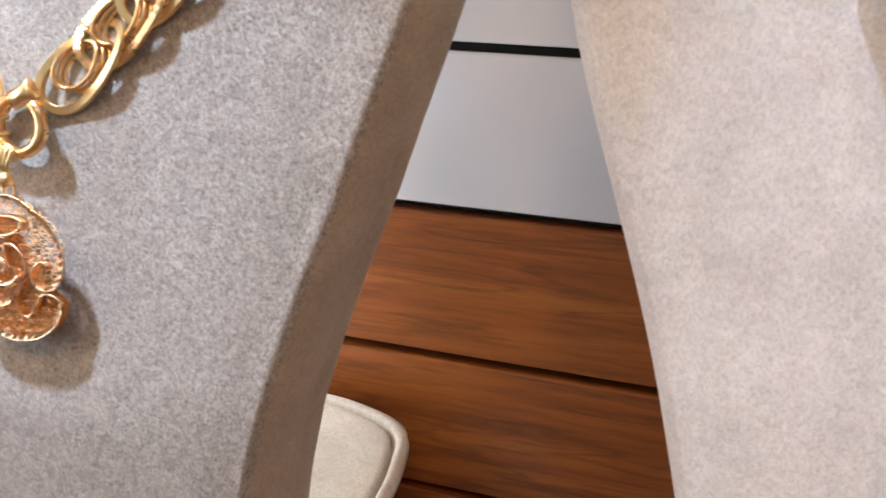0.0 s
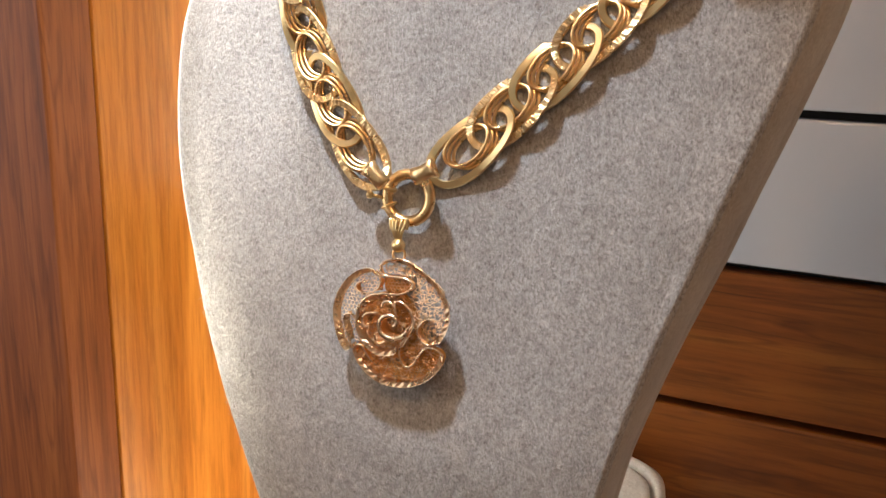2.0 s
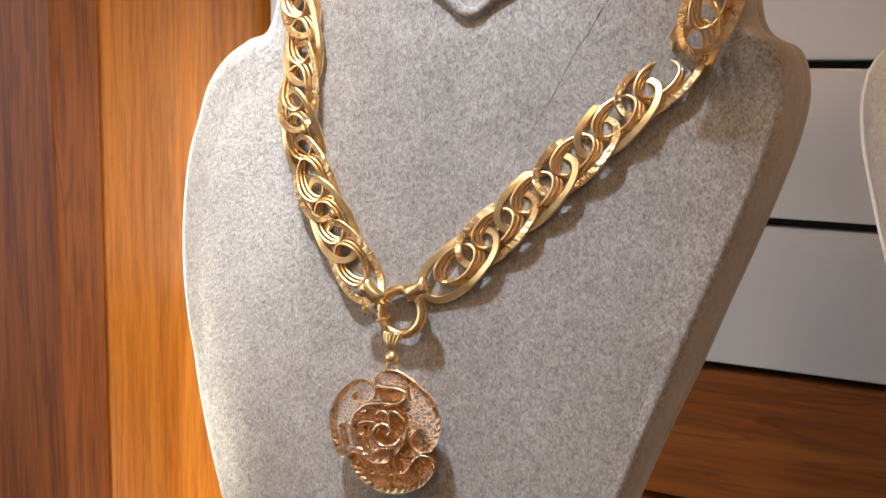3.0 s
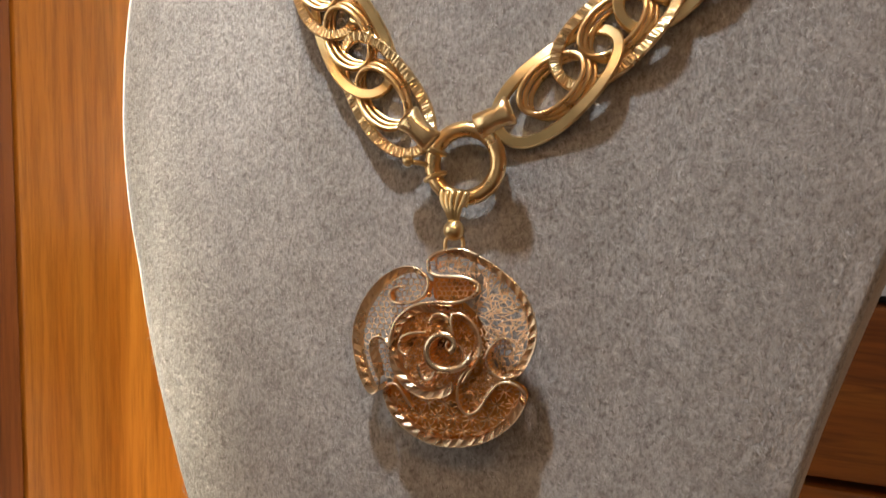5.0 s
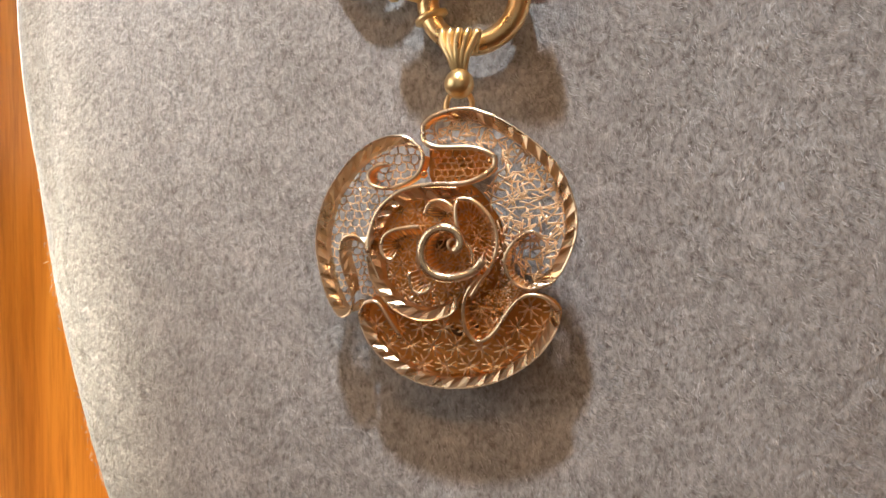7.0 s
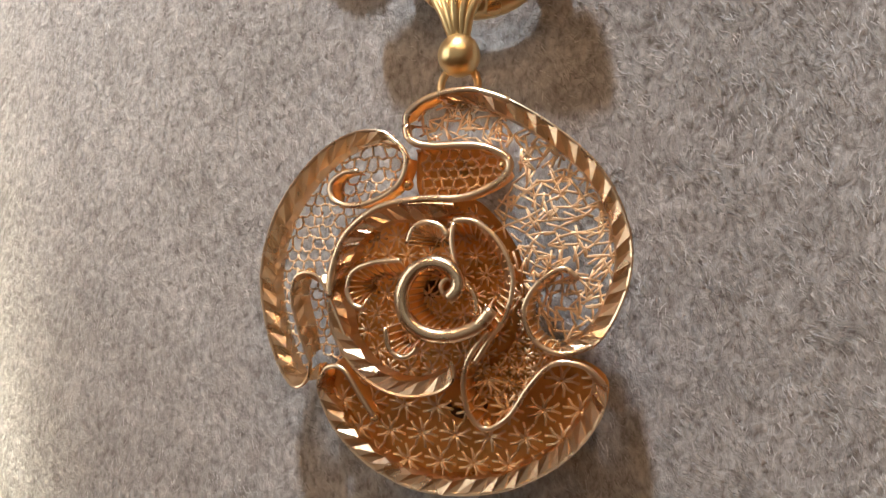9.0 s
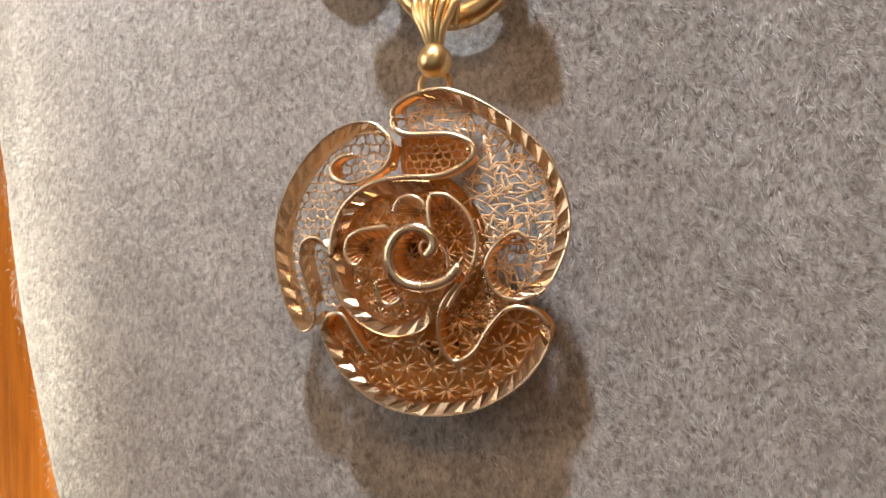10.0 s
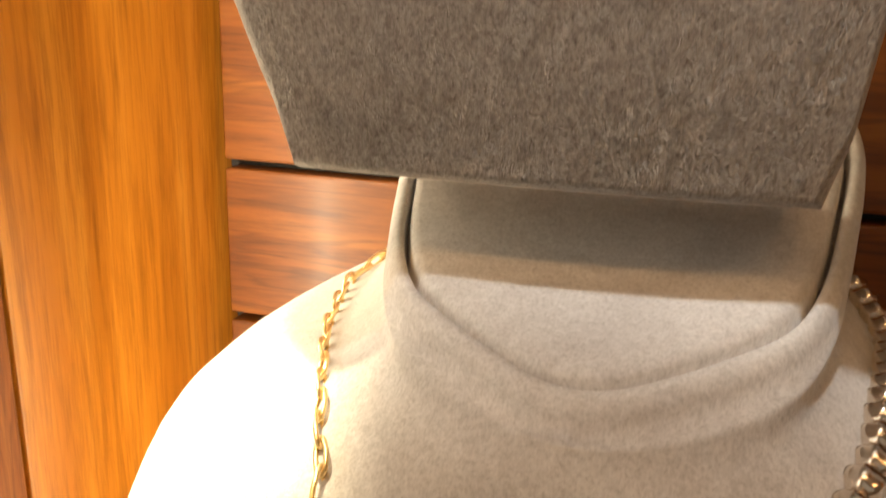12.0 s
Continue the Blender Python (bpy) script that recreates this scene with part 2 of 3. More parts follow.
# White laminate; the blue in its colour stands in for cool reflections
WHITE_SLAT = plain("cool_tinted_laminate", (0.52, 0.54, 0.63), 0.16, 0.03)
BLACK = plain("dark_groove", (0.012, 0.010, 0.010), 0.6)
PLASTER = plain("warm_white_plaster", (0.60, 0.56, 0.50), 0.8, 0.05, 4.0)
CARPET = plain("brown_floor", (0.16, 0.11, 0.08), 0.7, 0.25, 30.0)

# ---------------- the case: slatted back wall, side panel, frame, base ----------------
FRAME_X = -0.1262
SLAT_TOP, PITCH, WALL_Y, SIDE_X, FRAME_Y = 1.4086, 0.0659, 0.1623, -0.1072, 0.0644

bm = bmesh.new()
block(bm, -0.20, 1.0, WALL_Y + 0.012, WALL_Y + 0.03, 0.90, 2.06)
wall_back = part("wall_back", bm, BLACK, smooth=False)
tagged(wall_back, "slatted back wall of the display case with dark grooves", "wall", kind="structure")
board_mesh = None
for k in range(-10, 8):
    top, low = SLAT_TOP - k * PITCH - 0.0018, SLAT_TOP - (k + 1) * PITCH + 0.0018
    if low < 0.905 or top > 2.05:
        continue
    if board_mesh is None:
        bm = bmesh.new()
        block(bm, -0.575, 0.575, 0, 0.012, -(top - low) / 2, (top - low) / 2, 0.0012)
        board_mesh = bpy.data.meshes.new("slat_board")
        bm.to_mesh(board_mesh)
        bm.free()
        white_mesh = board_mesh.copy()
    white = k <= 0
    ob = shared("slat_board", white_mesh if white else board_mesh, WHITE_SLAT if white else WOOD_SLAT, wall_back,
                "glossy white slat" if white else "orange wooden slat, colour darkened for shade", smooth=False)
    ob.location = (SIDE_X + 0.576, WALL_Y, (top + low) / 2)

bm = bmesh.new()
block(bm, SIDE_X - 0.040, SIDE_X, FRAME_Y + 0.003, WALL_Y + 0.03, 0.90, 2.06, 0.0008)
for v in bm.verts:
    if v.co.y < 0.1 and v.co.x > SIDE_X - 0.01:
        v.co.x = v.co.x + FRAME_X - SIDE_X
tagged(part("wall_left", bm, WOOD_SIDE, smooth=False), "orange wood-veneered side panel of the display case", "side panel", kind="structure")
bm = bmesh.new()
block(bm, SIDE_X - 0.30, FRAME_X - 0.0006, FRAME_Y - 0.022, FRAME_Y + 0.0025, 0.90, 2.06, 0.0015)
tagged(part("trim", bm, WOOD_FRAME, smooth=False), "dark brown wooden frame at the front of the case", "frame", kind="structure")
bm = bmesh.new()
block(bm, 0.975, 1.0, -0.25, WALL_Y + 0.012, 0.90, 2.06)
tagged(part("wall_right", bm, WOOD_SIDE, smooth=False), "wood-veneered end panel of the display case", "side panel", kind="structure")
bm = bmesh.new()
block(bm, SIDE_X - 0.30, 1.0, -0.25, WALL_Y + 0.03, 2.06, 2.09)
tagged(part("ceiling", bm, PLASTER, smooth=False), "plain ceiling board of the display case", "ceiling", kind="structure")
bm = bmesh.new()
block(bm, SIDE_X - 0.30, 1.0, -0.25, WALL_Y + 0.03, 0.86, 0.90)
tagged(part("case_base", bm, WOOD_SLAT, smooth=False), "wooden base board under the display busts", "base", kind="structure")
bm = bmesh.new()
block(bm, SIDE_X - 0.30, 1.0, -0.25, WALL_Y + 0.03, 0.02, 0.86)
tagged(part("case_plinth", bm, WOOD_FRAME, smooth=False), "brown wooden plinth of the display case", "plinth", kind="structure")

# the unseen shop round it, with openings made to go with the added lights
bm = bmesh.new()
block(bm, -2.0, 2.4, -1.9, 0.6, -0.02, 0.02)
tagged(part("floor", bm, CARPET, smooth=False), "dark brown shop floor", "floor", kind="structure")
for name, box in (("wall_east", (2.4, 2.46, -1.9, 0.6, 0.0, 2.7)), ("wall_north", (-2.0, 2.4, 0.54, 0.6, 0.0, 2.7))):
    bm = bmesh.new()
    block(bm, *box)
    tagged(part(name, bm, PLASTER, smooth=False), "plain warm white shop wall", "wall", kind="structure")
bm = bmesh.new()
for box in ((-2.06, -2.0, -1.96, -1.6, 0.0, 2.7), (-2.06, -2.0, -0.3, 0.6, 0.0, 2.7), (-2.06, -2.0, -1.6, -0.3, 0.0, 1.0), (-2.06, -2.0, -1.6, -0.3, 2.3, 2.7)):
    block(bm, *box)
tagged(part("wall_west", bm, PLASTER, smooth=False), "unseen shop wall with an opening made for the left light", "wall", kind="structure")
bm = bmesh.new()
for box in ((-2.0, -0.65, -1.96, -1.9, 0.0, 2.7), (1.15, 2.4, -1.96, -1.9, 0.0, 2.7), (-0.65, 1.15, -1.96, -1.9, 0.0, 0.85), (-0.65, 1.15, -1.96, -1.9, 2.25, 2.7)):
    block(bm, *box)
tagged(part("wall_south", bm, PLASTER, smooth=False), "unseen shop wall with a wide opening made for the front fill", "wall", kind="structure")
bm = bmesh.new()
block(bm, -2.0, 2.4, -1.9, 0.54, 2.7, 2.74)
tagged(part("ceiling_shop", bm, PLASTER, smooth=False), "plain white shop ceiling", "ceiling", kind="structure")

# ---------------- display busts ----------------
LEFT = ((1.2367, -0.0085), (1.25, -0.0147), (1.27, -0.0230), (1.29, -0.0322), (1.31, -0.0420), (1.33, -0.0514), (1.35, -0.0586), (1.37, -0.0638),
        (1.39, -0.0668), (1.41, -0.0674), (1.43, -0.0658), (1.445, -0.0617), (1.456, -0.0581), (1.466, -0.0488), (1.472, -0.0373), (1.4785, -0.0245))
RIGHT = ((1.2367, 0.0915), (1.25, 0.0945), (1.27, 0.0966), (1.29, 0.0998), (1.31, 0.1038), (1.33, 0.1083), (1.35, 0.1136), (1.37, 0.1194),
         (1.39, 0.1255), (1.41, 0.1319), (1.43, 0.1378), (1.445, 0.1415), (1.458, 0.1425), (1.469, 0.1390), (1.478, 0.1280))
BACK_Y = 0.067


def face_y(x, z, xc=0.0265):
    """The front of the bust: a slightly leaning, bulging face."""
    edge = 0.036 + 0.10 * (z - 1.33) + 0.008 * max(0.0, (1.320 - z) / 0.083) ** 1.8
    swell = 0.0160 - 0.0040 * min(1.0, max(0.0, (1.30 - z) / 0.065))
    return edge - swell * max(0.0, 1 - (abs(x - xc) / 0.090) ** 2.2)


def bust(name, left, right, neck, cloth, band, label, dx=0.0, dy=0.0):
    loop = [Vector((x, 0, z)) for z, x in left]
    nx0, nx1, top = neck
    loop += [Vector((nx0, 0, top - 0.035)), Vector((nx0 + 0.004, 0, top - 0.008)), Vector((nx0 + 0.012, 0, top))]
    loop += [Vector((nx1 - 0.012, 0, top)), Vector((nx1 - 0.004, 0, top - 0.008)), Vector((nx1, 0, top - 0.035))]
    loop += [Vector((x, 0, z)) for z, x in reversed(right)]
    loop = smooth_line(loop, 6)
    a, b = loop[-1], loop[0]
    loop += [a.lerp(b, k / 24) for k in range(1, 24)]
    mid = Vector((0.5 * (right[5][1] + left[5][1]) + 0.002, 0, 1.35))
    xc = mid.x
    bm = bmesh.new()
    rows = []
    for s in (0.12, 0.25, 0.38, 0.5, 0.62, 0.72, 0.78, 0.84):
        rows.append([bm.verts.new((p.x, face_y(p.x, p.z, xc), p.z)) for p in (mid.lerp(q, s) for q in loop)])
    # the padded edge rolls over into a band, a seam and a backing board; the right flank slopes outwards
    for inset, part_back in ((0.0096, 0.0), (0.0078, 0.004), (0.0056, 0.035), (0.0036, 0.09), (0.0018, 0.17), (0.0006, 0.27), (0.0, 0.38), (0.0, 0.47), (0.0, 0.66), (0.0010, 0.70),
                             (0.0011, 0.73), (0.0, 0.77), (0.0, 0.95), (0.0012, 1.0), (0.02, 1.01)):
        ring = []
        for q in loop:
            d = (mid - q).normalized()
            p = q + d * ((1 - 0.70 * min(1.0, max(0.0, (q.x - xc) / 0.05)) * min(1.0, max(0.0, (q.z - 1.2367) / 0.012))) * inset * (0.45 + 0.55 * min(1.0, max(0.0, (q.z - 1.2367) / 0.012))))
            p.x -= 0.0013 * min(1.0, max(0.0, (xc - q.x) / 0.05)) * min(1.0, part_back / 0.15) * min(1.0, max(0.0, (q.z - 1.2367) / 0.02))
            y0 = face_y(q.x, q.z, xc)
            out = (0.004 + 0.0045 * min(1.0, max(0.0, (q.z - 1.30) / 0.07))) * max(0.0, min(1.0, (q.x - xc) / 0.05))
            ring.append(bm.verts.new((p.x + out * part_back ** 0.8, y0 + (BACK_Y - y0) * part_back, p.z)))
        rows.append(ring)
    front = 12
    for u, v in zip(rows[:front], rows[1:front]):
        for i in range(len(u)):
            j = (i + 1) % len(u)
            bm.faces.new((u[i], v[i], v[j], u[j]))
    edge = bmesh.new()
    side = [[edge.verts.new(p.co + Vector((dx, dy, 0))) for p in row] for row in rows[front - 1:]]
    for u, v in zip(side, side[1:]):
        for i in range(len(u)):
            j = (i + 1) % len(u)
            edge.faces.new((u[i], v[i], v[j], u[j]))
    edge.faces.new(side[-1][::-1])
    bmesh.ops.recalc_face_normals(edge, faces=edge.faces)
    for row in rows[front:]:
        for p in row:
            bm.verts.remove(p)
    hub = bm.verts.new((mid.x, face_y(mid.x, mid.z, xc), mid.z))
    for i in range(len(loop)):
        bm.faces.new((hub, rows[0][i], rows[0][(i + 1) % len(loop)]))
    # raised shield on the neck, with a soft rolled rim
    cx = (nx0 + nx1) / 2
    shield = smooth_line([Vector((nx0 + 0.006, 0, top - 0.004)), Vector((nx0 + 0.010, 0, top - 0.030)), Vector((cx - 0.012, 0, top - 0.062)), Vector((cx, 0, top - 0.070)),
                          Vector((cx + 0.012, 0, top - 0.062)), Vector((nx1 - 0.010, 0, top - 0.030)), Vector((nx1 - 0.006, 0, top - 0.004))], 8)
    tube(bm, [Vector((p.x, face_y(p.x, p.z, xc) - 0.0003, p.z)) for p in shield], 0.0019, 8)
    # arm at the back, hooked into the slatted wall
    block(bm, mid.x - 0.012, mid.x + 0.012, 0.045, WALL_Y + 0.0001 - dy, 1.352, 1.362, 0.001)
    bmesh.ops.translate(bm, verts=bm.verts, vec=(dx, dy, 0))
    bmesh.ops.recalc_face_normals(bm, faces=bm.faces)
    ob = part(name, bm, cloth)
    part("edge_band", edge, band, ob, "smooth cloth band round the edge")
    return tagged(ob, label, "display bust")


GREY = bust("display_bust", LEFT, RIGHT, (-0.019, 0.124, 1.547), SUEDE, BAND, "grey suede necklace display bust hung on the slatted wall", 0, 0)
MIRROR_L = tuple((z, 0.043 - x + 0.008 * max(0.0, (1.40 - z) / 0.12)) for z, x in RIGHT)
bust("display_bust", MIRROR_L, RIGHT, (-0.050, 0.092, 1.547), LINEN, LINEN, "pale linen display bust hung beside the grey one", 0.266, 0.010)

NECK = ((0.0, 0.0030), (0.0060, 0.0040), (0.0125, 0.0072), (0.024, 0.0147), (0.0365, 0.0255), (0.0445, 0.042), (0.0515, 0.069), (0.0575, 0.098), (0.0580, 0.122), (0.052, 0.138), (0.026, 0.146), (0.0, 0.147))


def lower_bust(name, cx, cloth, label):
    """Standing bust with rounded shoulders and a slanting, shield-shaped neck top."""
    half = smooth_line([Vector((x, y, 0)) for x, y in NECK], 8)
    plan = half + [Vector((-p.x, p.y, 0)) for p in reversed(half[1:-1])]
    n = len(plan)
    centre = Vector((0, 0.07, 0))

    def shield(k):
        return [centre + (p - centre) * k for p in plan]

    def egg(w, y0, y1):
        out = []
        for p in plan:
            a = math.atan2(p.y - 0.07, p.x)
            c, s = math.cos(a), math.sin(a)
            out.append(Vector((w * math.copysign(abs(c) ** 0.8, c), (y0 + y1) / 2 + (y1 - y0) / 2 * math.copysign(abs(s) ** 0.8, s), 0)))
        return out

    rings = [(shield(k), drop + 0.0077, 0.335) for k, drop in ((0.3, 0), (0.7, 0), (0.90, 0.0), (0.928, 0.0004), (0.940, 0.0014), (0.944, 0.0075), (0.963, 0.0080), (0.968, 0.0020), (0.978, 0.0010), (1.010, 0.0014), (1.038, 0.0034), (1.048, 0.0075))]
    shoulders = np.array(((0.050, 0.000, 0.150, 0.5, 0.0165, 0.30), (0.0475, -0.002, 0.150, 0.78, 0.024, 0.25), (0.053, -0.004, 0.151, 0.93, 0.031, 0.20), (0.066, -0.006, 0.151, 1, 0.042, 0.16),
                          (0.089, -0.008, 0.151, 1, 0.051, 0.09), (0.1055, -0.010, 0.151, 1, 0.062, 0.04), (0.1185, -0.013, 0.151, 1, 0.086, 0.02), (0.126, -0.016, 0.151, 1, 0.112, 0), (0.128, -0.019, 0.151, 1, 0.156, 0),
                          (0.118, -0.018, 0.150, 1, 0.217, 0), (0.100, -0.013, 0.146, 1, 0.291, 0), (0.090, -0.009, 0.144, 1, 0.337, 0)))
    knots = [0, *range(len(shoulders)), len(shoulders) - 1]
    for k in range(len(shoulders) * 3 - 2):
        f, t = divmod(k, 3)
        f = min(f, len(shoulders) - 2)
        t = (k - f * 3) / 3
        p0, p1, p2, p3 = (shoulders[knots[f + i]] for i in range(4))
        w, y0, y1, blend, drop, slant = 0.5 * (2 * p1 + (p2 - p0) * t + (2 * p0 - 5 * p1 + 4 * p2 - p3) * t * t + (3 * p1 - p0 - 3 * p2 + p3) * t ** 3)
        a, b = shield(1.048), egg(w, y0, y1)
        rings.append(([p.lerp(q, blend) for p, q in zip(a, b)], drop, slant))
    bm = bmesh.new()
    rows = [[bm.verts.new((cx + p.x, p.y, 1.2365 - drop + slant * (p.y - 0.06))) for p in ring] for ring, drop, slant in rings]
    plate, seam = bmesh.new(), 6
    lid = [[plate.verts.new(p.co) for p in row] for row in rows[:seam + 1]]
    for mesh, stack in ((plate, lid), (bm, rows[seam:])):
        for u, v in zip(stack, stack[1:]):
            for i in range(n):
                j = (i + 1) % n
                mesh.faces.new((u[i], u[j], v[j], v[i]))
    plate.faces.new(lid[0])
    bm.faces.new(rows[-1][::-1])
    for row in rows[:seam]:
        for p in row:
            bm.verts.remove(p)
    bmesh.ops.recalc_face_normals(bm, faces=bm.faces)
    for face in plate.faces:
        face.normal_update()
        if face.normal.z < 0:
            face.normal_flip()
    ob = tagged(part(name, bm, cloth), label, "display bust")
    part("neck_plate", plate, cloth, ob, "slanting shield-shaped neck top")
    return ob


LOWER = lower_bust("display_bust", 0.0535, LINEN, "pale linen standing bust with rounded shoulders under the grey one")
lower_bust("display_bust", 0.352, LINEN, "pale linen standing bust further along the case")


def nap_material():
    m, nt, bsdf = material("suede_fibres")
    geo = nt.nodes.new("ShaderNodeNewGeometry")
    col = ramp(nt, geo.outputs["Random Per Island"], [(0.0, (0.30, 0.27, 0.24)), (0.45, (0.39, 0.365, 0.33)), (0.85, (0.48, 0.455, 0.42)), (1.0, (0.60, 0.58, 0.54))])
    tuft = node(nt, "ShaderNodeTexNoise", Scale=330.0, Detail=3.0, Roughness=0.6)
    nt.links.new(coords(nt, (1.3, 1, 0.8), (0, 0.5, 0)), tuft.inputs["Vector"])
    col = mix(nt, "MULTIPLY", 1.0, col, ramp(nt, tuft.outputs[0], [(0.36, (0.62, 0.60, 0.58)), (0.52, (1, 1, 1)), (0.66, (1.3, 1.3, 1.3))]))
    nt.links.new(col, bsdf.inputs["Base Color"])
    bsdf.inputs["Roughness"].default_value = 0.7
    bsdf.inputs["Specular IOR Level"].default_value = 0.25
    return m


def nap(parent, left, right, count):
    """Short lying fibres all over the grey suede."""
    rnd = np.random.RandomState(4)
    z = rnd.uniform(1.2410, 1.470, count)
    lo = np.interp(z, [a for a, _ in left], [b for _, b in left])
    hi = np.interp(z, [a for a, _ in right], [b for _, b in right])
    near, far = rnd.uniform(0.0065, 0.0135, count), rnd.uniform(0.0040, 0.0100, count)
    x = lo + near + (hi - lo - near - far) * rnd.uniform(0, 1, count)
    y = np.array([face_y(a, b, 0.0305) for a, b in zip(x, z)])
    swirl = np.array([noise.noise(Vector((a * 70, b * 70, 3.0))) for a, b in zip(x, z)])
    clump = np.array([noise.noise(Vector((a * 420, b * 330, 8.0))) for a, b in zip(x, z)])
    turn = -1.0 + 1.3 * swirl + 1.1 * clump + rnd.normal(0, 0.35, count)
    size = rnd.uniform(0.0006, 0.0013, count)
    along = np.stack([np.cos(turn), -np.clip(0.26 + 0.6 * clump + rnd.normal(0, 0.06, count), 0.04, 0.5), np.sin(turn)], 1)
    across = np.stack([-np.sin(turn), np.zeros(count), np.cos(turn)], 1)
    root = np.stack([x, y + 0.00005, z], 1)
    wide = (0.000062 * across)
    verts = np.concatenate([root - wide, root + wide, root + along * size[:, None]])
    k = np.arange(count)
    me = bpy.data.meshes.new("suede_nap")
    me.from_pydata(verts.tolist(), [], np.stack([k, k + count, k + 2 * count], 1).tolist())
    ob = shared("suede_nap", me, nap_material(), parent, "short grey suede fibres", smooth=False)
    return tagged(ob, kind="stuff")


nap(GREY, LEFT, RIGHT, 150000)

# ---------------- the heavy gold chain ----------------
LINK_L, LINK_W = 0.0312, 0.0158


def oval(length, width, n=40, power=0.92):
    out = []
    for k in range(n):
        a = k * math.tau / n
        c, s = math.cos(a), math.sin(a)
        out.append(Vector((length / 2 * math.copysign(abs(c) ** power, c), width / 2 * math.copysign(abs(s) ** power, s), 0)))
    return out


def ring_mesh(name, relief=0.0, twist=27.0):
    """A flat oval band with chamfered edges, twisted over its length so that each link lies over and under its neighbours."""
    bm = bmesh.new()
    line = oval(LINK_L - 0.0023, LINK_W - 0.0023, 200 if relief else 72)
    n = len(line)
    profile = ((-0.00115, 0.0003), (-0.00085, 0.00070), (0.00085, 0.00070), (0.00115, 0.0003), (0.00115, -0.0003), (0.00085, -0.00070), (-0.00085, -0.00070), (-0.00115, -0.0003))
    rows = []
    for i, p in enumerate(line):
        t = (line[(i + 1) % n] - line[i - 1]).normalized()
        side = Vector((t.y, -t.x, 0))
        # a meander of raised and sunken steps, offset between the two halves of the band
        step = relief * (1 if i % 6 in (0, 1, 3) else -1)
        back = relief * (1 if i % 6 in (1, 4, 5) else -1)
        rows.append([bm.verts.new(p + side * a + Vector((0, 0, b + ((step if a > 0 else back) if abs(b) > 0.0005 else 0)))) for a, b in profile])
    for v in bm.verts:
        v.co.z -= twist * v.co.x * v.co.y
    for i in range(n):
        u, v = rows[i], rows[(i + 1) % n]
        for k in range(8):
            bm.faces.new((u[k], u[(k + 1) % 8], v[(k + 1) % 8], v[k]))
    bmesh.ops.recalc_face_normals(bm, faces=bm.faces)
    me = bpy.data.meshes.new(name)
    bm.to_mesh(me)
    bm.free()
    return me


def wire_mesh(k):
    """One of the three fine ovals inside a link."""
    bm = bmesh.new()
    line = [p + Vector((0.0006 * (k - 1), 0.0009 * (1 - k), 0.0011 * (1 - k) - 42.0 * p.x * p.y)) for p in oval(0.0150, 0.0088, 32, 1.0)]
    tube(bm, line, 0.00055, 8, closed=True, up=(0, 0, 1))
    me = bpy.data.meshes.new("inner_wire")
    bm.to_mesh(me)
    bm.free()
    return me


SMOOTH_RING, CUT_RING, WIRES = ring_mesh("link"), ring_mesh("link_engraved", 0.00009), [wire_mesh(k) for k in range(3)]


def chain(parent, path, roll, first=0, step=0.0161, start=0.0):
    """Overlapping oval links along a path, smooth and engraved in turn; roll leans each one over its own length."""
    places = even(path, 0.0004)
    per = step / 0.0004
    count = int((len(places) - start / 0.0004 - 1) / per)
    for k in range(count):
        i = int(start / 0.0004 + k * per)
        a, b = places[max(i - 12, 0)], places[min(i + 12, len(places) - 1)]
        t = (b - a).normalized()
        out = Vector((0, -1, 0.1))
        out = (out - t * out.dot(t)).normalized()
        across = out.cross(t)
        m = Matrix((t, across, out)).transposed().to_4x4()
        m.translation = places[i]
        lean = roll(k) if callable(roll) else roll
        m = m @ pose(0, 0, 0, lean, 0, 1.5 * (-1) ** k)
        engraved = (k + first) % 2 == 1
        link = shared("link", CUT_RING if engraved else SMOOTH_RING, GOLD_CUT if engraved else GOLD, parent, "engraved gold link" if engraved else "", smooth=False)
        link.matrix_basis = m
        for me in WIRES:
            shared("inner_wire", me, GOLD_SOFT, link).matrix_basis = pose(0, 0, 0, 6, 0, 0)


def on_face(pairs, lift):
    return [Vector((x, face_y(x, z) - lift, z)) for x, z in pairs]


necklace = new("gold_necklace")
necklace.location = (0.0386, 0.021, 1.3849)
tagged(necklace, "heavy yellow gold chain of overlapping oval links", "necklace")
bpy.context.view_layer.update()
HOME = necklace.matrix_world.inverted()


def local(pts):
    return [HOME @ p for p in pts]


right_line = smooth_line(local(on_face(((0.0450, 1.3920), (0.0560, 1.4012), (0.0678, 1.4138), (0.0790, 1.4256), (0.0890, 1.4366), (0.0985, 1.4470), (0.1075, 1.4565), (0.1160, 1.4655)), 0.0019)
                               + [Vector((0.1230, 0.033, 1.479)), Vector((0.1260, 0.040, 1.496)), Vector((0.128, 0.050, 1.512)), Vector((0.130, 0.062, 1.522)), Vector((0.110, 0.070, 1.530))]), 10)
left_line = smooth_line(local(on_face(((0.0275, 1.3890), (0.0196, 1.3978), (0.0109, 1.4102), (0.0030, 1.4221), (-0.0020, 1.4345)), 0.0015)
                              + [Vector((-0.0042, 0.0290, 1.4460)), Vector((-0.0044, 0.0308, 1.4570)), Vector((-0.0045, 0.0325, 1.4670)), Vector((-0.007, 0.0340, 1.4800)), Vector((-0.012, 0.0365, 1.4950)),
                                 Vector((-0.020, 0.042, 1.508)), Vector((-0.0255, 0.054, 1.518)), Vector((-0.021, 0.066, 1.526)), Vector((0.0, 0.070, 1.532))]), 10)
chain(necklace, right_line, -4, 0, start=0.0140)
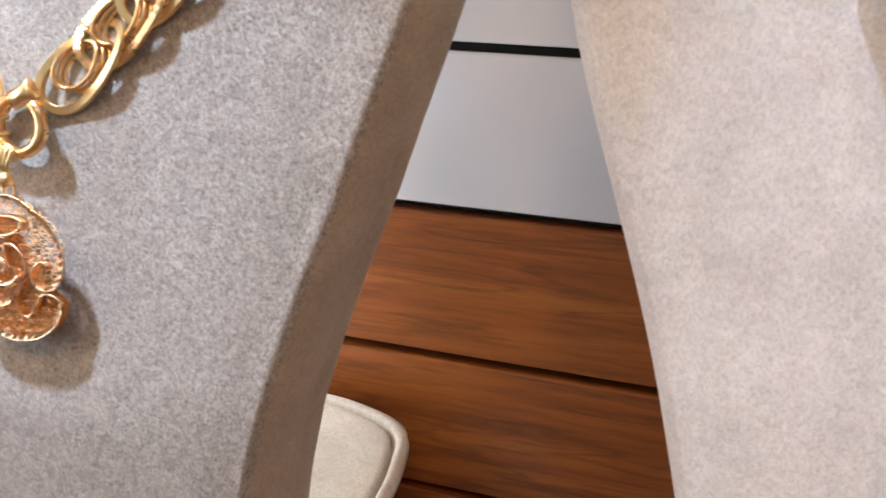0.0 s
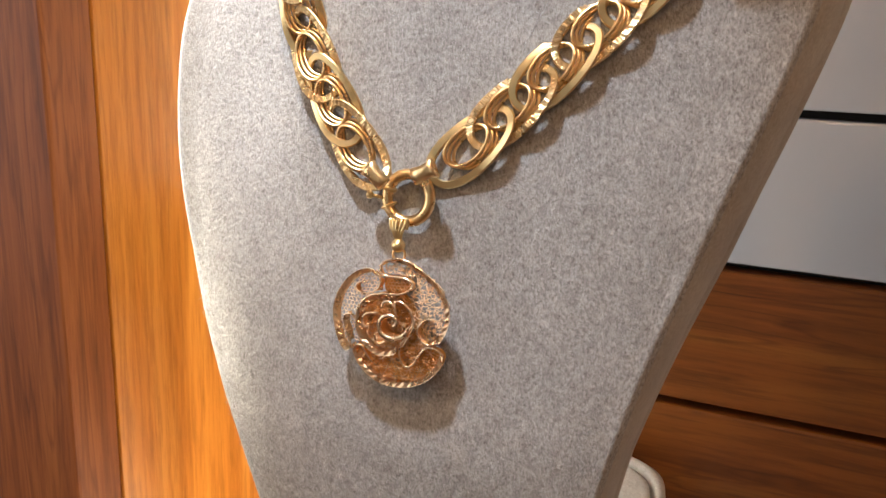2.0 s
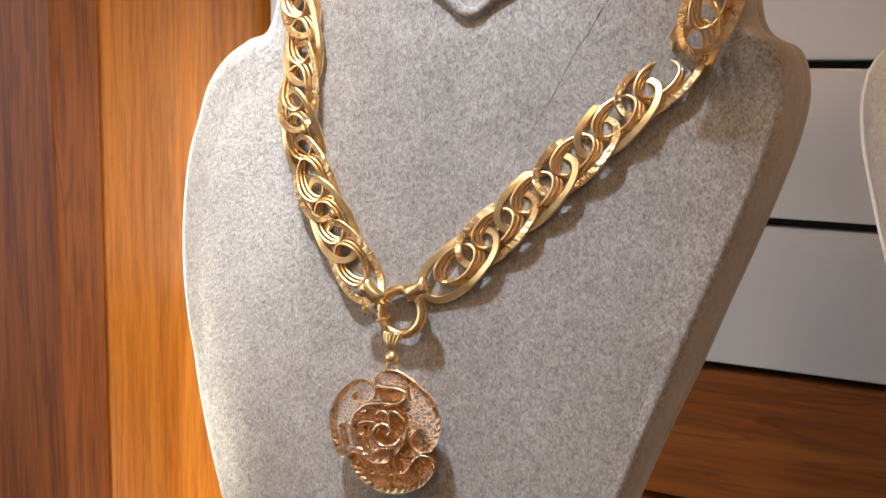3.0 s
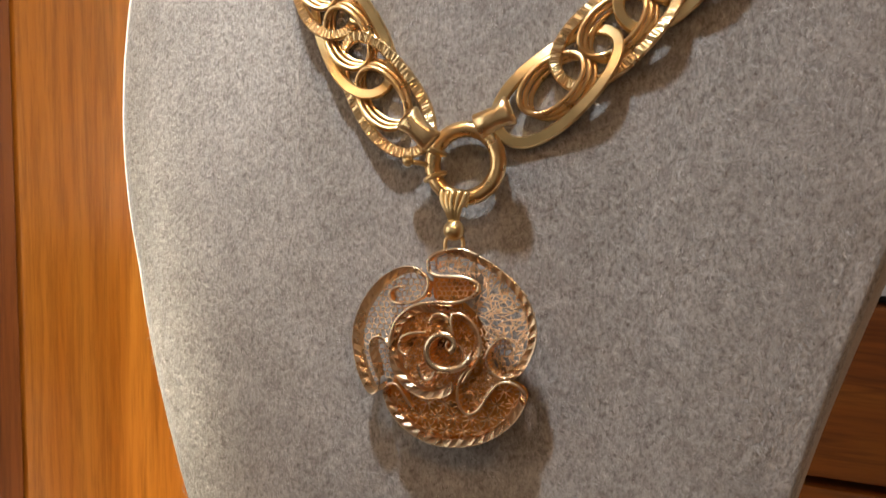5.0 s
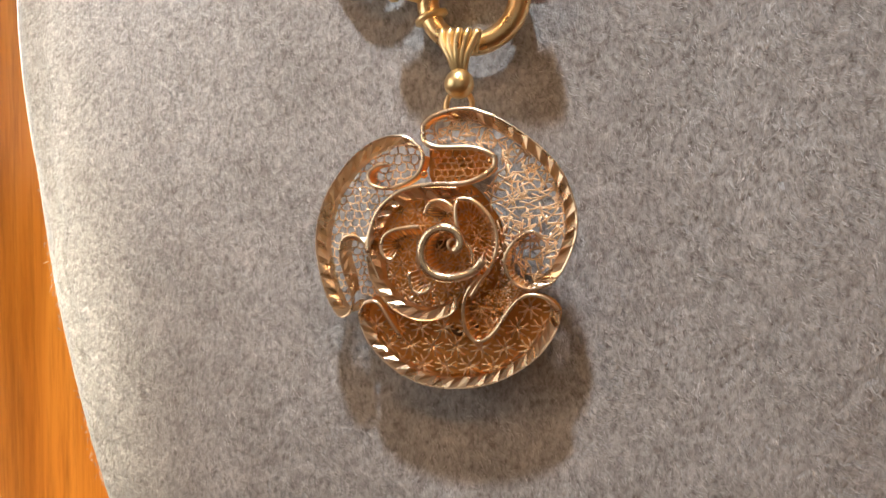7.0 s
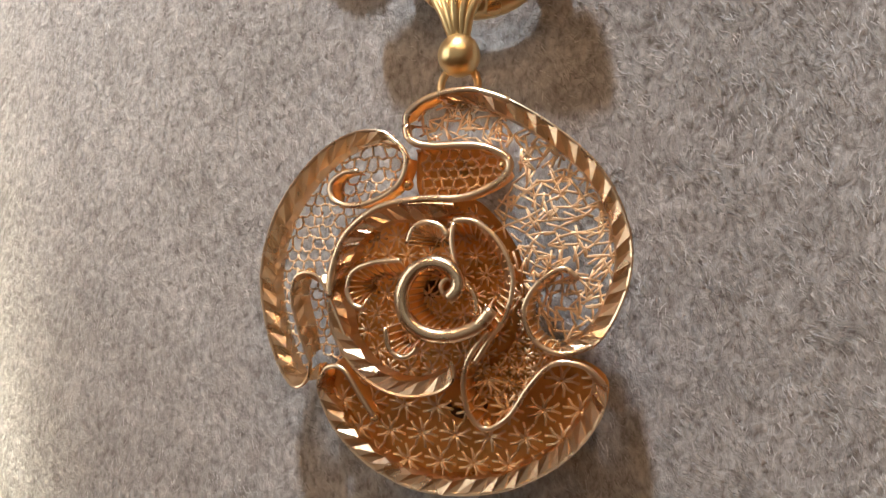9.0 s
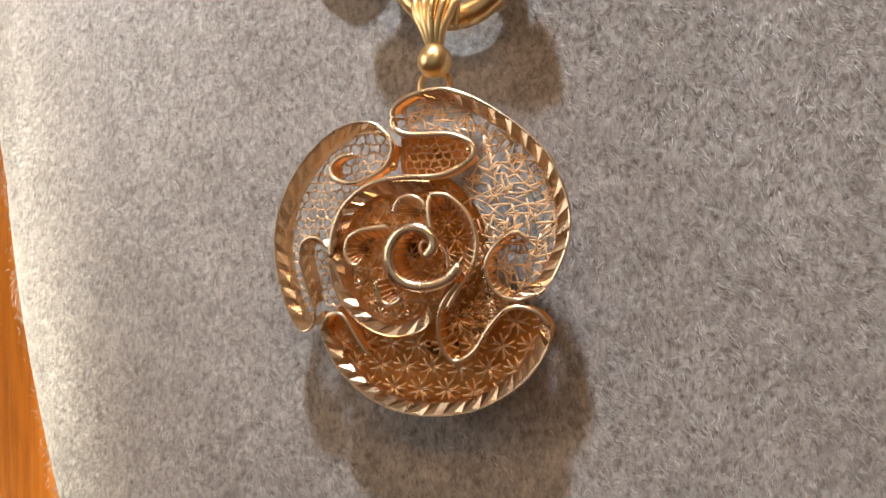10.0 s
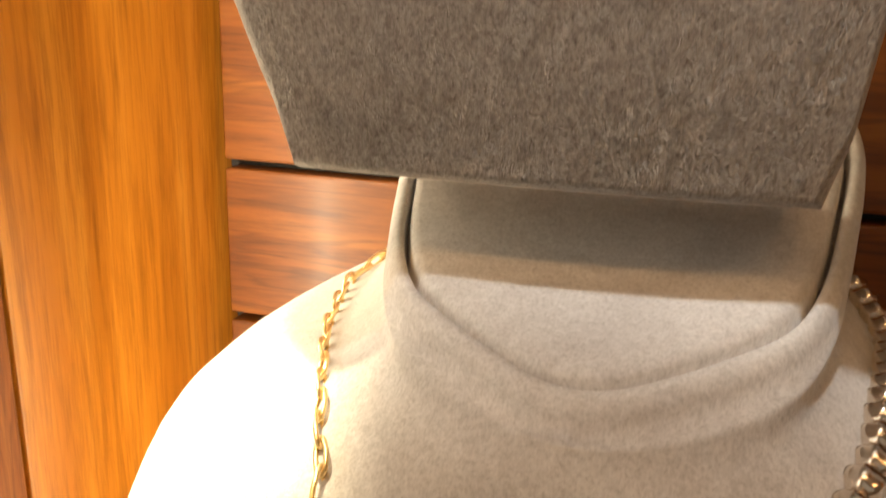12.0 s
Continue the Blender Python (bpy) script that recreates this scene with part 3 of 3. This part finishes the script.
chain(necklace, left_line, lambda k: -2 - 1.5 * k, 1, step=0.0155, start=0.0130)


def clasp_tab(bm, centre, along, size):
    """A folded gold strap that grips the last link and the ring."""
    t = Vector(along).normalized()
    out = Vector((0, -1, 0.1))
    out = (out - t * out.dot(t)).normalized()
    across = out.cross(t)
    # a flat stamped front, flared at both ends, folded round to the back
    outline = ((-0.47, 0.25), (-0.38, 0.75), (-0.17, 1.05), (0.17, 1.05), (0.38, 0.75), (0.47, 0.25), (0.46, -0.3), (0.32, -0.9), (0.0, -1.05), (-0.32, -0.9), (-0.46, -0.3))
    rows = []
    for s, wide, deep in ((-0.56, 0.70, 0.55), (-0.50, 0.80, 0.85), (-0.20, 0.72, 1.0), (0.10, 0.66, 1.05), (0.36, 0.80, 1.0), (0.50, 0.92, 0.80), (0.55, 0.84, 0.5)):
        rows.append([bm.verts.new(Vector(centre) + t * (s * size) + across * (q * size * wide) + out * (h * deep * 0.0020)) for q, h in outline])
    n = len(rows[0])
    for u, v in zip(rows, rows[1:]):
        for i in range(n):
            bm.faces.new((u[i], u[(i + 1) % n], v[(i + 1) % n], v[i]))
    bm.faces.new(rows[0][::-1])
    bm.faces.new(rows[-1])
    bmesh.ops.recalc_face_normals(bm, faces=bm.faces)


RING_C = Vector((0.0386, 0.0222, 1.3849))
for centre, along, size in (((0.0456, 0.0170, 1.3937), (0.85, 0.0, 0.45), 0.0068), ((0.0304, 0.0170, 1.3913), (-0.72, 0.0, 0.62), 0.0068)):
    bm = bmesh.new()
    clasp_tab(bm, HOME @ Vector(centre), along, size)
    part("strap", bm, GOLD_CUT, necklace, "stamped gold strap end")
bm = bmesh.new()
hoop = [HOME @ (RING_C + Vector((0.0069 * math.cos(a), 0.0010 * math.sin(a), 0.0069 * math.sin(a)))) for a in (k * math.tau / 48 for k in range(48))]
tube(bm, hoop, 0.00165, 14, closed=True)
spring_ring = part("spring_ring", bm, GOLD_SOFT, necklace, "round gold spring ring clasp")
bm = bmesh.new()
for a in (205, 160):
    r = radians(a)
    c = HOME @ (RING_C + Vector((0.0069 * math.cos(r), 0, 0.0069 * math.sin(r))))
    t = Vector((-math.sin(r), 0, math.cos(r)))
    tube(bm, [c - t * 0.0006, c - t * 0.0003, c + t * 0.0003, c + t * 0.0006], [0.0020, 0.0026, 0.0026, 0.0020], 14)
part("collar", bm, GOLD, spring_ring)
bm = bmesh.new()
r = radians(186)
c = HOME @ (RING_C + Vector((0.0069 * math.cos(r), -0.001, 0.0069 * math.sin(r))))
e = c + Vector((-0.0046, -0.0014, 0.0008))
tube(bm, [c, c.lerp(e, 0.5), e], [0.0006, 0.0005, 0.0006], 8)
ball(bm, e, 0.0012, 14)
part("lever", bm, GOLD, spring_ring)

# ---------------- the rose pendant ----------------
pendant = new("rose_pendant")
pendant.location = (0.0388, 0.0160, 1.3721)
tagged(pendant, "rose gold filigree flower pendant hanging from the gold ring", "pendant")
bpy.context.view_layer.update()
AT = pendant.matrix_world.inverted()
BASE_Y = 0.0197


def flower(u, v, drop=0.0):
    """Drawing units of the flower to the world; the flower is domed. drop: metres behind the front edge."""
    r = min(1.15, math.hypot(u - 440, v - 445) / 392)
    h = 0.0084 - 0.0022 * r ** 1.6 - drop
    x = 0.01476 + 4.957e-5 * u + 0.223e-5 * v
    z = 1.36778 + 0.405e-5 * u - 4.808e-5 * v
    return AT @ Vector((x, BASE_Y - h, z))


def drawn(pairs, per=7):
    return smooth_line([Vector((u, v, 0)) for u, v in pairs], per)


def side_of(line, i, inner):
    """The line's direction at a point, and the way across it towards the flower's middle."""
    n = len(line)
    t = (line[min(i + 1, n - 1)] - line[max(i - 1, 0)]).normalized()
    side = Vector((-t.y, t.x, 0))
    return t, side if side.dot(Vector((inner[0], inner[1], 0)) - line[i]) > 0 else -side


def petal(name, pairs, width, flare, inner=(440, 445), wire=0.00030, lift=0.0, ribs=0.0):
    """A thin upright ribbon along a drawn line. flare: how far its foot leans to the flower's middle; ribs: the spacing of fine wires down its side."""
    line = even(drawn(pairs, 10), 8.0)
    bm = bmesh.new()
    rows = []
    for i, p in enumerate(line):
        t, side = side_of(line, i, inner)
        q, w = p + side * flare * 0.55, p + side * flare
        rows.append([bm.verts.new(flower(p.x, p.y, -lift)), bm.verts.new(flower(q.x, q.y, width * 0.45 - lift)), bm.verts.new(flower(w.x, w.y, width - lift))])
    for u, v in zip(rows, rows[1:]):
        for k in range(2):
            bm.faces.new((u[k], v[k], v[k + 1], u[k + 1]))
    bmesh.ops.solidify(bm, geom=bm.faces[:], thickness=0.00016)
    ob = part(name, bm, ROSE_CUP, pendant)
    bm = bmesh.new()
    tube(bm, [flower(p.x, p.y, -lift) for p in line], wire, 6, flat=0.7)
    part("edge_wire", bm, ROSE_FACET, ob, "flat gold edge, paler in place of glints")
    if ribs:
        bm = bmesh.new()
        for i in range(0, len(line), max(1, round(ribs / 8.0))):
            t, side = side_of(line, i, inner)
            pts = [line[i] + side * (flare * s + 3) for s in (0.0, 0.55, 1.0)]
            tube(bm, [flower(p.x, p.y, width * s - lift - 0.00012) for p, s in zip(pts, (0.0, 0.45, 1.0))], 0.00010, 4)
        tagged(part("rib_wire", bm, ROSE_WIRE, ob), kind="stuff")
    return ob


def rim(name, pairs, wide=29.0, inner=(440, 445), step=25.0, raised=0.00062):
    """A broad diamond-cut band along a petal's edge: slanting facets tip to and fro, with a fine wire on its outer edge."""
    line = even(drawn(pairs, 10), step)
    rnd = random.Random(len(line))
    bm = bmesh.new()
    rows, n = [], len(line)
    for i, p in enumerate(line):
        t, side = side_of(line, i, inner)
        ends = min(1.0, 0.35 + 0.25 * min(i, n - 1 - i))
        up = raised * (rnd.uniform(0.7, 1.3) if i % 2 else rnd.uniform(-0.2, 0.2))
        q = p + t * 20 + side * wide * ends
        w = q + side * 6
        rows.append([bm.verts.new(flower(p.x, p.y, 0.0001 - up * 0.5)), bm.verts.new(flower(q.x, q.y, 0.0009 - up)), bm.verts.new(flower(w.x, w.y, 0.0020))])
    for i, (u, v) in enumerate(zip(rows, rows[1:])):
        for k in range(2):
            bm.faces.new((u[k], v[k], v[k + 1], u[k + 1]))
    bmesh.ops.solidify(bm, geom=bm.faces[:], thickness=0.00016)
    tube(bm, [flower(p.x, p.y) for p in even(drawn(pairs, 10), 8.0)], 0.00018, 6)
    return part(name, bm, ROSE_FACET, pendant, "diamond-cut petal edge", smooth=False)


RIM_LEFT = ((296, 180), (262, 182), (233, 205), (243, 238), (290, 250), (345, 237), (388, 205), (396, 150), (352, 106), (290, 100), (220, 128), (150, 190), (92, 280), (62, 390), (72, 500), (103, 598), (138, 640), (172, 622), (184, 578))
RIM_RIGHT = ((398, 100), (396, 70), (440, 40), (520, 30), (600, 58), (700, 126), (775, 205), (818, 300), (826, 385), (802, 470), (762, 530), (705, 546), (655, 520), (636, 462), (660, 412), (705, 382), (736, 405))
RIM_LOW = ((325, 690), (300, 650), (262, 592), (222, 592), (199, 635), (232, 725), (305, 800), (400, 845), (500, 850), (600, 830), (700, 770), (765, 690), (786, 615), (748, 572), (690, 566), (645, 612), (605, 675), (560, 703), (528, 672), (519, 610), (532, 555), (572, 498))
rim("outer_petal", RIM_LEFT[7:])
petal("petal_curl", RIM_LEFT[:9], 0.0022, 8)
rim("outer_petal", RIM_RIGHT[2:12])
petal("petal_curl", RIM_RIGHT[:5], 0.0022, 8, wire=0.00036)
petal("petal_curl", RIM_RIGHT[10:], 0.0028, 10, inner=(705, 460), ribs=16)
rim("outer_petal", RIM_LOW[3:14])
petal("petal_curl", RIM_LOW[:5], 0.0026, 8, inner=(330, 560))
petal("petal_curl", RIM_LOW[12:], 0.0030, 10, inner=(600, 560), ribs=24)
rim("middle_petal", ((184, 585), (160, 520), (142, 450), (150, 402), (180, 388), (212, 402), (240, 452), (270, 520)), 18, step=18, raised=0.0004)
petal("middle_petal", ((236, 440), (240, 385), (270, 312), (340, 258), (430, 242), (520, 241), (588, 210), (602, 172), (545, 142), (440, 136), (402, 118), (394, 85)), 0.0024, 7, wire=0.00042)
rim("middle_petal", ((236, 440), (240, 385), (270, 312), (340, 258), (430, 250), (500, 255)), 34, step=22)
rim("middle_petal", ((232, 450), (245, 520), (300, 600), (380, 640), (460, 632), (500, 600), (494, 560)), 30, step=26, raised=0.0005)
petal("middle_petal", ((500, 285), (545, 290), (592, 335), (615, 400), (602, 470), (570, 520), (540, 570)), 0.0034, 40, ribs=14)
rim("middle_petal", ((500, 285), (545, 290), (592, 335), (615, 400), (602, 470)), 20, step=24, raised=0.0004)
petal("inner_petal", ((500, 290), (498, 330), (512, 390), (542, 430), (548, 472)), 0.0034, 28, ribs=14)
petal("inner_petal", ((395, 362), (330, 368), (288, 388), (277, 425), (292, 455), (316, 460)), 0.0034, 34, ribs=12)
petal("inner_petal", ((408, 330), (418, 300), (445, 287), (478, 298), (492, 322)), 0.0036, 40, ribs=10)
petal("inner_petal", ((362, 498), (368, 540), (392, 560), (420, 548), (428, 530)), 0.0034, 14, ribs=12)
petal("heart_spiral", ((500, 435), (519, 412), (508, 380), (473, 365), (433, 378), (409, 420), (414, 468), (450, 502), (500, 508), (553, 490), (583, 455)), 0.0040, 16, inner=(490, 430), wire=0.00075, lift=0.0012, ribs=14)
petal("heart_spiral", ((500, 438), (484, 430), (478, 412), (490, 398), (508, 404)), 0.0034, 4)

BEADS = ((322, 697), (558, 698), (575, 508), (240, 408), (180, 392), (590, 180), (398, 212))
for u, v in BEADS:
    bm = bmesh.new()
    ball(bm, flower(u, v, 0.0008), 0.00062, 12)
    part("bead", bm, ROSE, pendant)


def inside(poly, u, v):
    hit = False
    for (a, b), (c, d) in zip(poly, poly[1:] + poly[:1]):
        if (b > v) != (d > v) and u < (c - a) * (v - b) / (d - b) + a:
            hit = not hit
    return hit


def hexes(step):
    rows = int(900 / (step * 0.866))
    for j in range(rows):
        for i in range(int(900 / step)):
            yield i * step + (step / 2 if j % 2 else 0), j * step * 0.866


def filigree(kind, poly, step, drop, thick, seed):
    """Fine wire work stretched between the ribbons: net, stars or crossing threads."""
    rnd = random.Random(seed)
    bm = bmesh.new()

    def stray(p):
        if kind != "net":
            return p
        k = math.sin(round(p[0]) * 12.9898 + round(p[1]) * 78.233) * 437.585
        return p[0] + (k % 1 - 0.5) * step * 0.45, p[1] + (k * 7.31 % 1 - 0.5) * step * 0.45

    def wire(a, b, bow=0.0):
        a, b = stray(a), stray(b)
        if not (inside(poly, *a) and inside(poly, *b)):
            return
        m = ((a[0] + b[0]) / 2 - (b[1] - a[1]) * bow, (a[1] + b[1]) / 2 + (b[0] - a[0]) * bow)
        tube(bm, [flower(*a, drop), flower(*m, drop - 0.0001), flower(*b, drop)], thick, 4)

    for u, v in hexes(step):
        if kind == "star":
            n = 10
            for k in range(n):
                a = k * math.tau / n + 0.2
                c, s = math.cos(a), math.sin(a)
                wire((u + 3 * c, v + 3 * s), (u + step * 0.48 * c, v + step * 0.48 * s), 0.10 if k % 2 else -0.10)
        elif kind == "net":
            e = 0.577 * step
            wire((u, v - e), (u - step / 2, v - e / 2), -0.22)
            wire((u, v - e), (u + step / 2, v - e / 2), 0.22)
            wire((u - step / 2, v - e / 2), (u - step / 2, v + e / 2))
        else:
            for _ in range(3):
                a = rnd.uniform(0, math.tau)
                d = step * rnd.uniform(0.8, 1.9)
                wire((u, v), (u + d * math.cos(a), v + d * math.sin(a)), 0.04)
    return tagged(part("filigree", bm, ROSE_WIRE, pendant), kind="stuff")


LEFT_FIELD = [(u, v) for u, v in RIM_LEFT[6:]] + [(150, 470), (150, 400), (185, 385), (236, 420), (262, 318), (335, 256)]
RIGHT_FIELD = [(602, 62), (700, 126), (775, 205), (818, 300), (826, 385), (802, 470), (762, 530), (705, 546), (655, 520), (625, 440), (600, 335), (545, 285), (602, 200)]
TOP_FIELD = [(396, 70), (440, 40), (520, 30), (602, 62), (602, 165), (540, 140), (440, 135), (398, 110)]
NEXT_FIELD = [(402, 140), (440, 138), (545, 145), (598, 180), (580, 212), (520, 240), (415, 240)]
LOW_FIELD = [(222, 592), (199, 635), (232, 725), (305, 800), (400, 845), (500, 850), (600, 830), (700, 770), (765, 690), (786, 615), (748, 572), (690, 566), (645, 612), (560, 600), (500, 610), (400, 640), (320, 600)]
HEART_FIELD = [(240, 440), (245, 385), (275, 315), (345, 262), (430, 246), (520, 246), (600, 335), (622, 430), (600, 540), (520, 610), (400, 634), (290, 580)]
filigree("net", LEFT_FIELD, 27, 0.0019, 0.00012, 1)
filigree("thread", RIGHT_FIELD, 28, 0.0018, 0.000125, 2)
filigree("thread", TOP_FIELD, 24, 0.0016, 0.00011, 3)
filigree("net", NEXT_FIELD, 22, 0.0022, 0.00015, 4)
filigree("star", LOW_FIELD, 70, 0.0014, 0.00014, 5)
filigree("star", HEART_FIELD, 46, 0.0026, 0.00012, 6)
MID_FIELD = [(605, 335), (640, 440), (655, 520), (705, 556), (645, 612), (590, 690), (530, 640), (510, 600), (600, 540), (622, 430)]
GAP_FIELD = [(150, 400), (185, 385), (236, 430), (300, 600), (222, 592), (184, 578), (150, 470)]
filigree("star", MID_FIELD, 34, 0.0024, 0.00012, 8)
filigree("net", GAP_FIELD, 24, 0.0022, 0.00012, 9)


def cup(poly, drop, name="backing_sheet", scale=1.0):
    """A thin bowed sheet behind the wire work, orange in place of bounced gold light."""
    bm = bmesh.new()
    cu = sum(p[0] for p in poly) / len(poly)
    cv = sum(p[1] for p in poly) / len(poly)
    line = even(smooth_line([Vector((*p, 0)) for p in poly + poly[:1]], 6), 16.0)
    rows = []
    for s in (0.15, 0.35, 0.55, 0.75, 0.9, 1.0):
        rows.append([bm.verts.new(flower(cu + (p.x - cu) * s * scale, cv + (p.y - cv) * s * scale, drop + 0.0012 * (1 - s * s))) for p in line])
    for a, b in zip(rows, rows[1:]):
        for i in range(len(a)):
            bm.faces.new((a[i], a[(i + 1) % len(a)], b[(i + 1) % len(b)], b[i]))
    bm.faces.new(rows[0])
    bmesh.ops.solidify(bm, geom=bm.faces[:], thickness=0.0002)
    return part(name, bm, ROSE_CUP, pendant, "thin bowed sheet, orange in place of bounced light")


cup(HEART_FIELD, 0.0036)
cup(MID_FIELD, 0.0030, scale=0.96)
cup(LOW_FIELD, 0.0022)
cup(NEXT_FIELD, 0.0026)

# bail, ball and jump ring
bm = bmesh.new()
for k in range(5):
    q = k - 2
    pts = [Vector((0.0383 + q * 0.00085, 0.0183, 1.3766)), Vector((0.0383 + q * 0.00125, 0.0162 + abs(q) * 0.0003, 1.3792)), Vector((0.0382 + q * 0.00105, 0.0155 + abs(q) * 0.0003, 1.3775)),
           Vector((0.0384 + q * 0.00062, 0.0153 + abs(q) * 0.0002, 1.3757)), Vector((0.0387 + q * 0.00030, 0.0159, 1.3734))]
    line = [AT @ p for p in smooth_line(pts, 6)]
    n = len(line)
    tube(bm, line, [0.00068 - 0.00022 * (i / n) for i in range(n)], 8)
part("bail", bm, GOLD, pendant, "fluted gold bail")
bm = bmesh.new()
ball(bm, AT @ Vector((0.0388, 0.0157, 1.3719)), 0.0021, 24)
part("ball", bm, GOLD, pendant, "polished gold ball")
bm = bmesh.new()
eye = AT @ Vector((0.0387, 0.0165, 1.3690))
tube(bm, [eye + Vector((0.0019 * math.cos(a), 0.0004 * math.sin(a), 0.0021 * math.sin(a))) for a in (k * math.tau / 24 for k in range(24))], 0.00042, 8, closed=True)
part("jump_ring", bm, GOLD_SOFT, pendant)

# ---------------- other jewellery ----------------
second = new("gold_necklace")
second.location = (0.25, 0.034, 1.40)
tagged(second, "yellow gold link chain on the pale linen bust", "necklace")
bpy.context.view_layer.update()
HOME = second.matrix_world.inverted()
vee = smooth_line(local([Vector((x, face_y(x - 0.266, z) + 0.0045, z)) for x, z in ((0.238, 1.467), (0.241, 1.440), (0.253, 1.412), (0.273, 1.392), (0.294, 1.384), (0.315, 1.392), (0.335, 1.412), (0.347, 1.440), (0.350, 1.467))]), 10)
chain(second, vee, 10, 0)

bpy.context.view_layer.update()


def draped(points, lift):
    """The line laid on the lower bust."""
    out = []
    for p in smooth_line([Vector(q) for q in points], 12):
        hit, place, normal, _ = LOWER.closest_point_on_mesh(p)
        out.append(place + normal * lift if hit else p)
    return out


fine = new("fine_chain")
fine.location = (-0.045, 0.06, 1.16)
tagged(fine, "slim gold paperclip chain round the neck of the lower bust", "necklace")
bpy.context.view_layer.update()
HOME = fine.matrix_world.inverted()
bm = bmesh.new()
tube(bm, oval(0.0088, 0.0042, 24), 0.00055, 8, closed=True, up=(0, 0, 1))
SLIM = bpy.data.meshes.new("slim_link")
bm.to_mesh(SLIM)
bm.free()
line = even(draped(((-0.004, 0.112, 1.208), (-0.016, 0.085, 1.1965), (-0.0149, 0.0695, 1.1948), (-0.011, 0.0528, 1.1933), (-0.0047, 0.035, 1.1925), (-0.0006, 0.0249, 1.1908),
                    (0.0025, 0.0172, 1.1885), (0.0056, 0.0092, 1.1857), (0.0089, 0.0014, 1.1824), (0.0150, -0.010, 1.150), (0.030, -0.017, 1.11), (0.053, -0.018, 1.09)), 0.0014), 0.0070)
for k, (a, b) in enumerate(zip(line, line[1:])):
    t = (b - a).normalized()
    out = Vector((-0.4, -0.8, 0.5))
    out = (out - t * out.dot(t)).normalized()
    m = Matrix((t, out.cross(t), out)).transposed().to_4x4()
    m.translation = HOME @ ((a + b) / 2)
    link = shared("slim_link", SLIM, GOLD, fine)
    link.matrix_basis = m @ pose(0, 0, 0, 65 if k % 2 else 15, 0, 0)

beads = new("bead_chain")
beads.location = (0.09, 0.06, 1.16)
tagged(beads, "chunky pale gold bead chain on the lower bust", "necklace")
bpy.context.view_layer.update()
HOME = beads.matrix_world.inverted()
bm = bmesh.new()
ball(bm, Vector((0, 0, 0)), 0.0038, 24, (1, 1, 0.86))
for v in bm.verts:
    lobe = 1 - 0.20 * abs(math.cos(3 * math.atan2(v.co.y, v.co.x))) * math.hypot(v.co.x, v.co.y) / 0.0038
    v.co = Vector((v.co.x * lobe, v.co.y * lobe, v.co.z))
CLUSTER = bpy.data.meshes.new("bead")
bm.to_mesh(CLUSTER)
bm.free()
line = even(draped(((0.112, 0.112, 1.208), (0.118, 0.080, 1.199), (0.1143, 0.0587, 1.1982), (0.1083, 0.0382, 1.1967), (0.1046, 0.0255, 1.1934), (0.1005, 0.0167, 1.191),
                    (0.095, 0.003, 1.182), (0.088, -0.010, 1.15), (0.075, -0.017, 1.11), (0.053, -0.018, 1.09)), 0.0022), 0.0066)
for p, q in zip(line, line[1:]):
    link = shared("bead", CLUSTER, SILVER, beads)
    link.matrix_basis = Matrix.Translation(HOME @ p) @ (q - p).to_track_quat("Z", "Y").to_matrix().to_4x4()
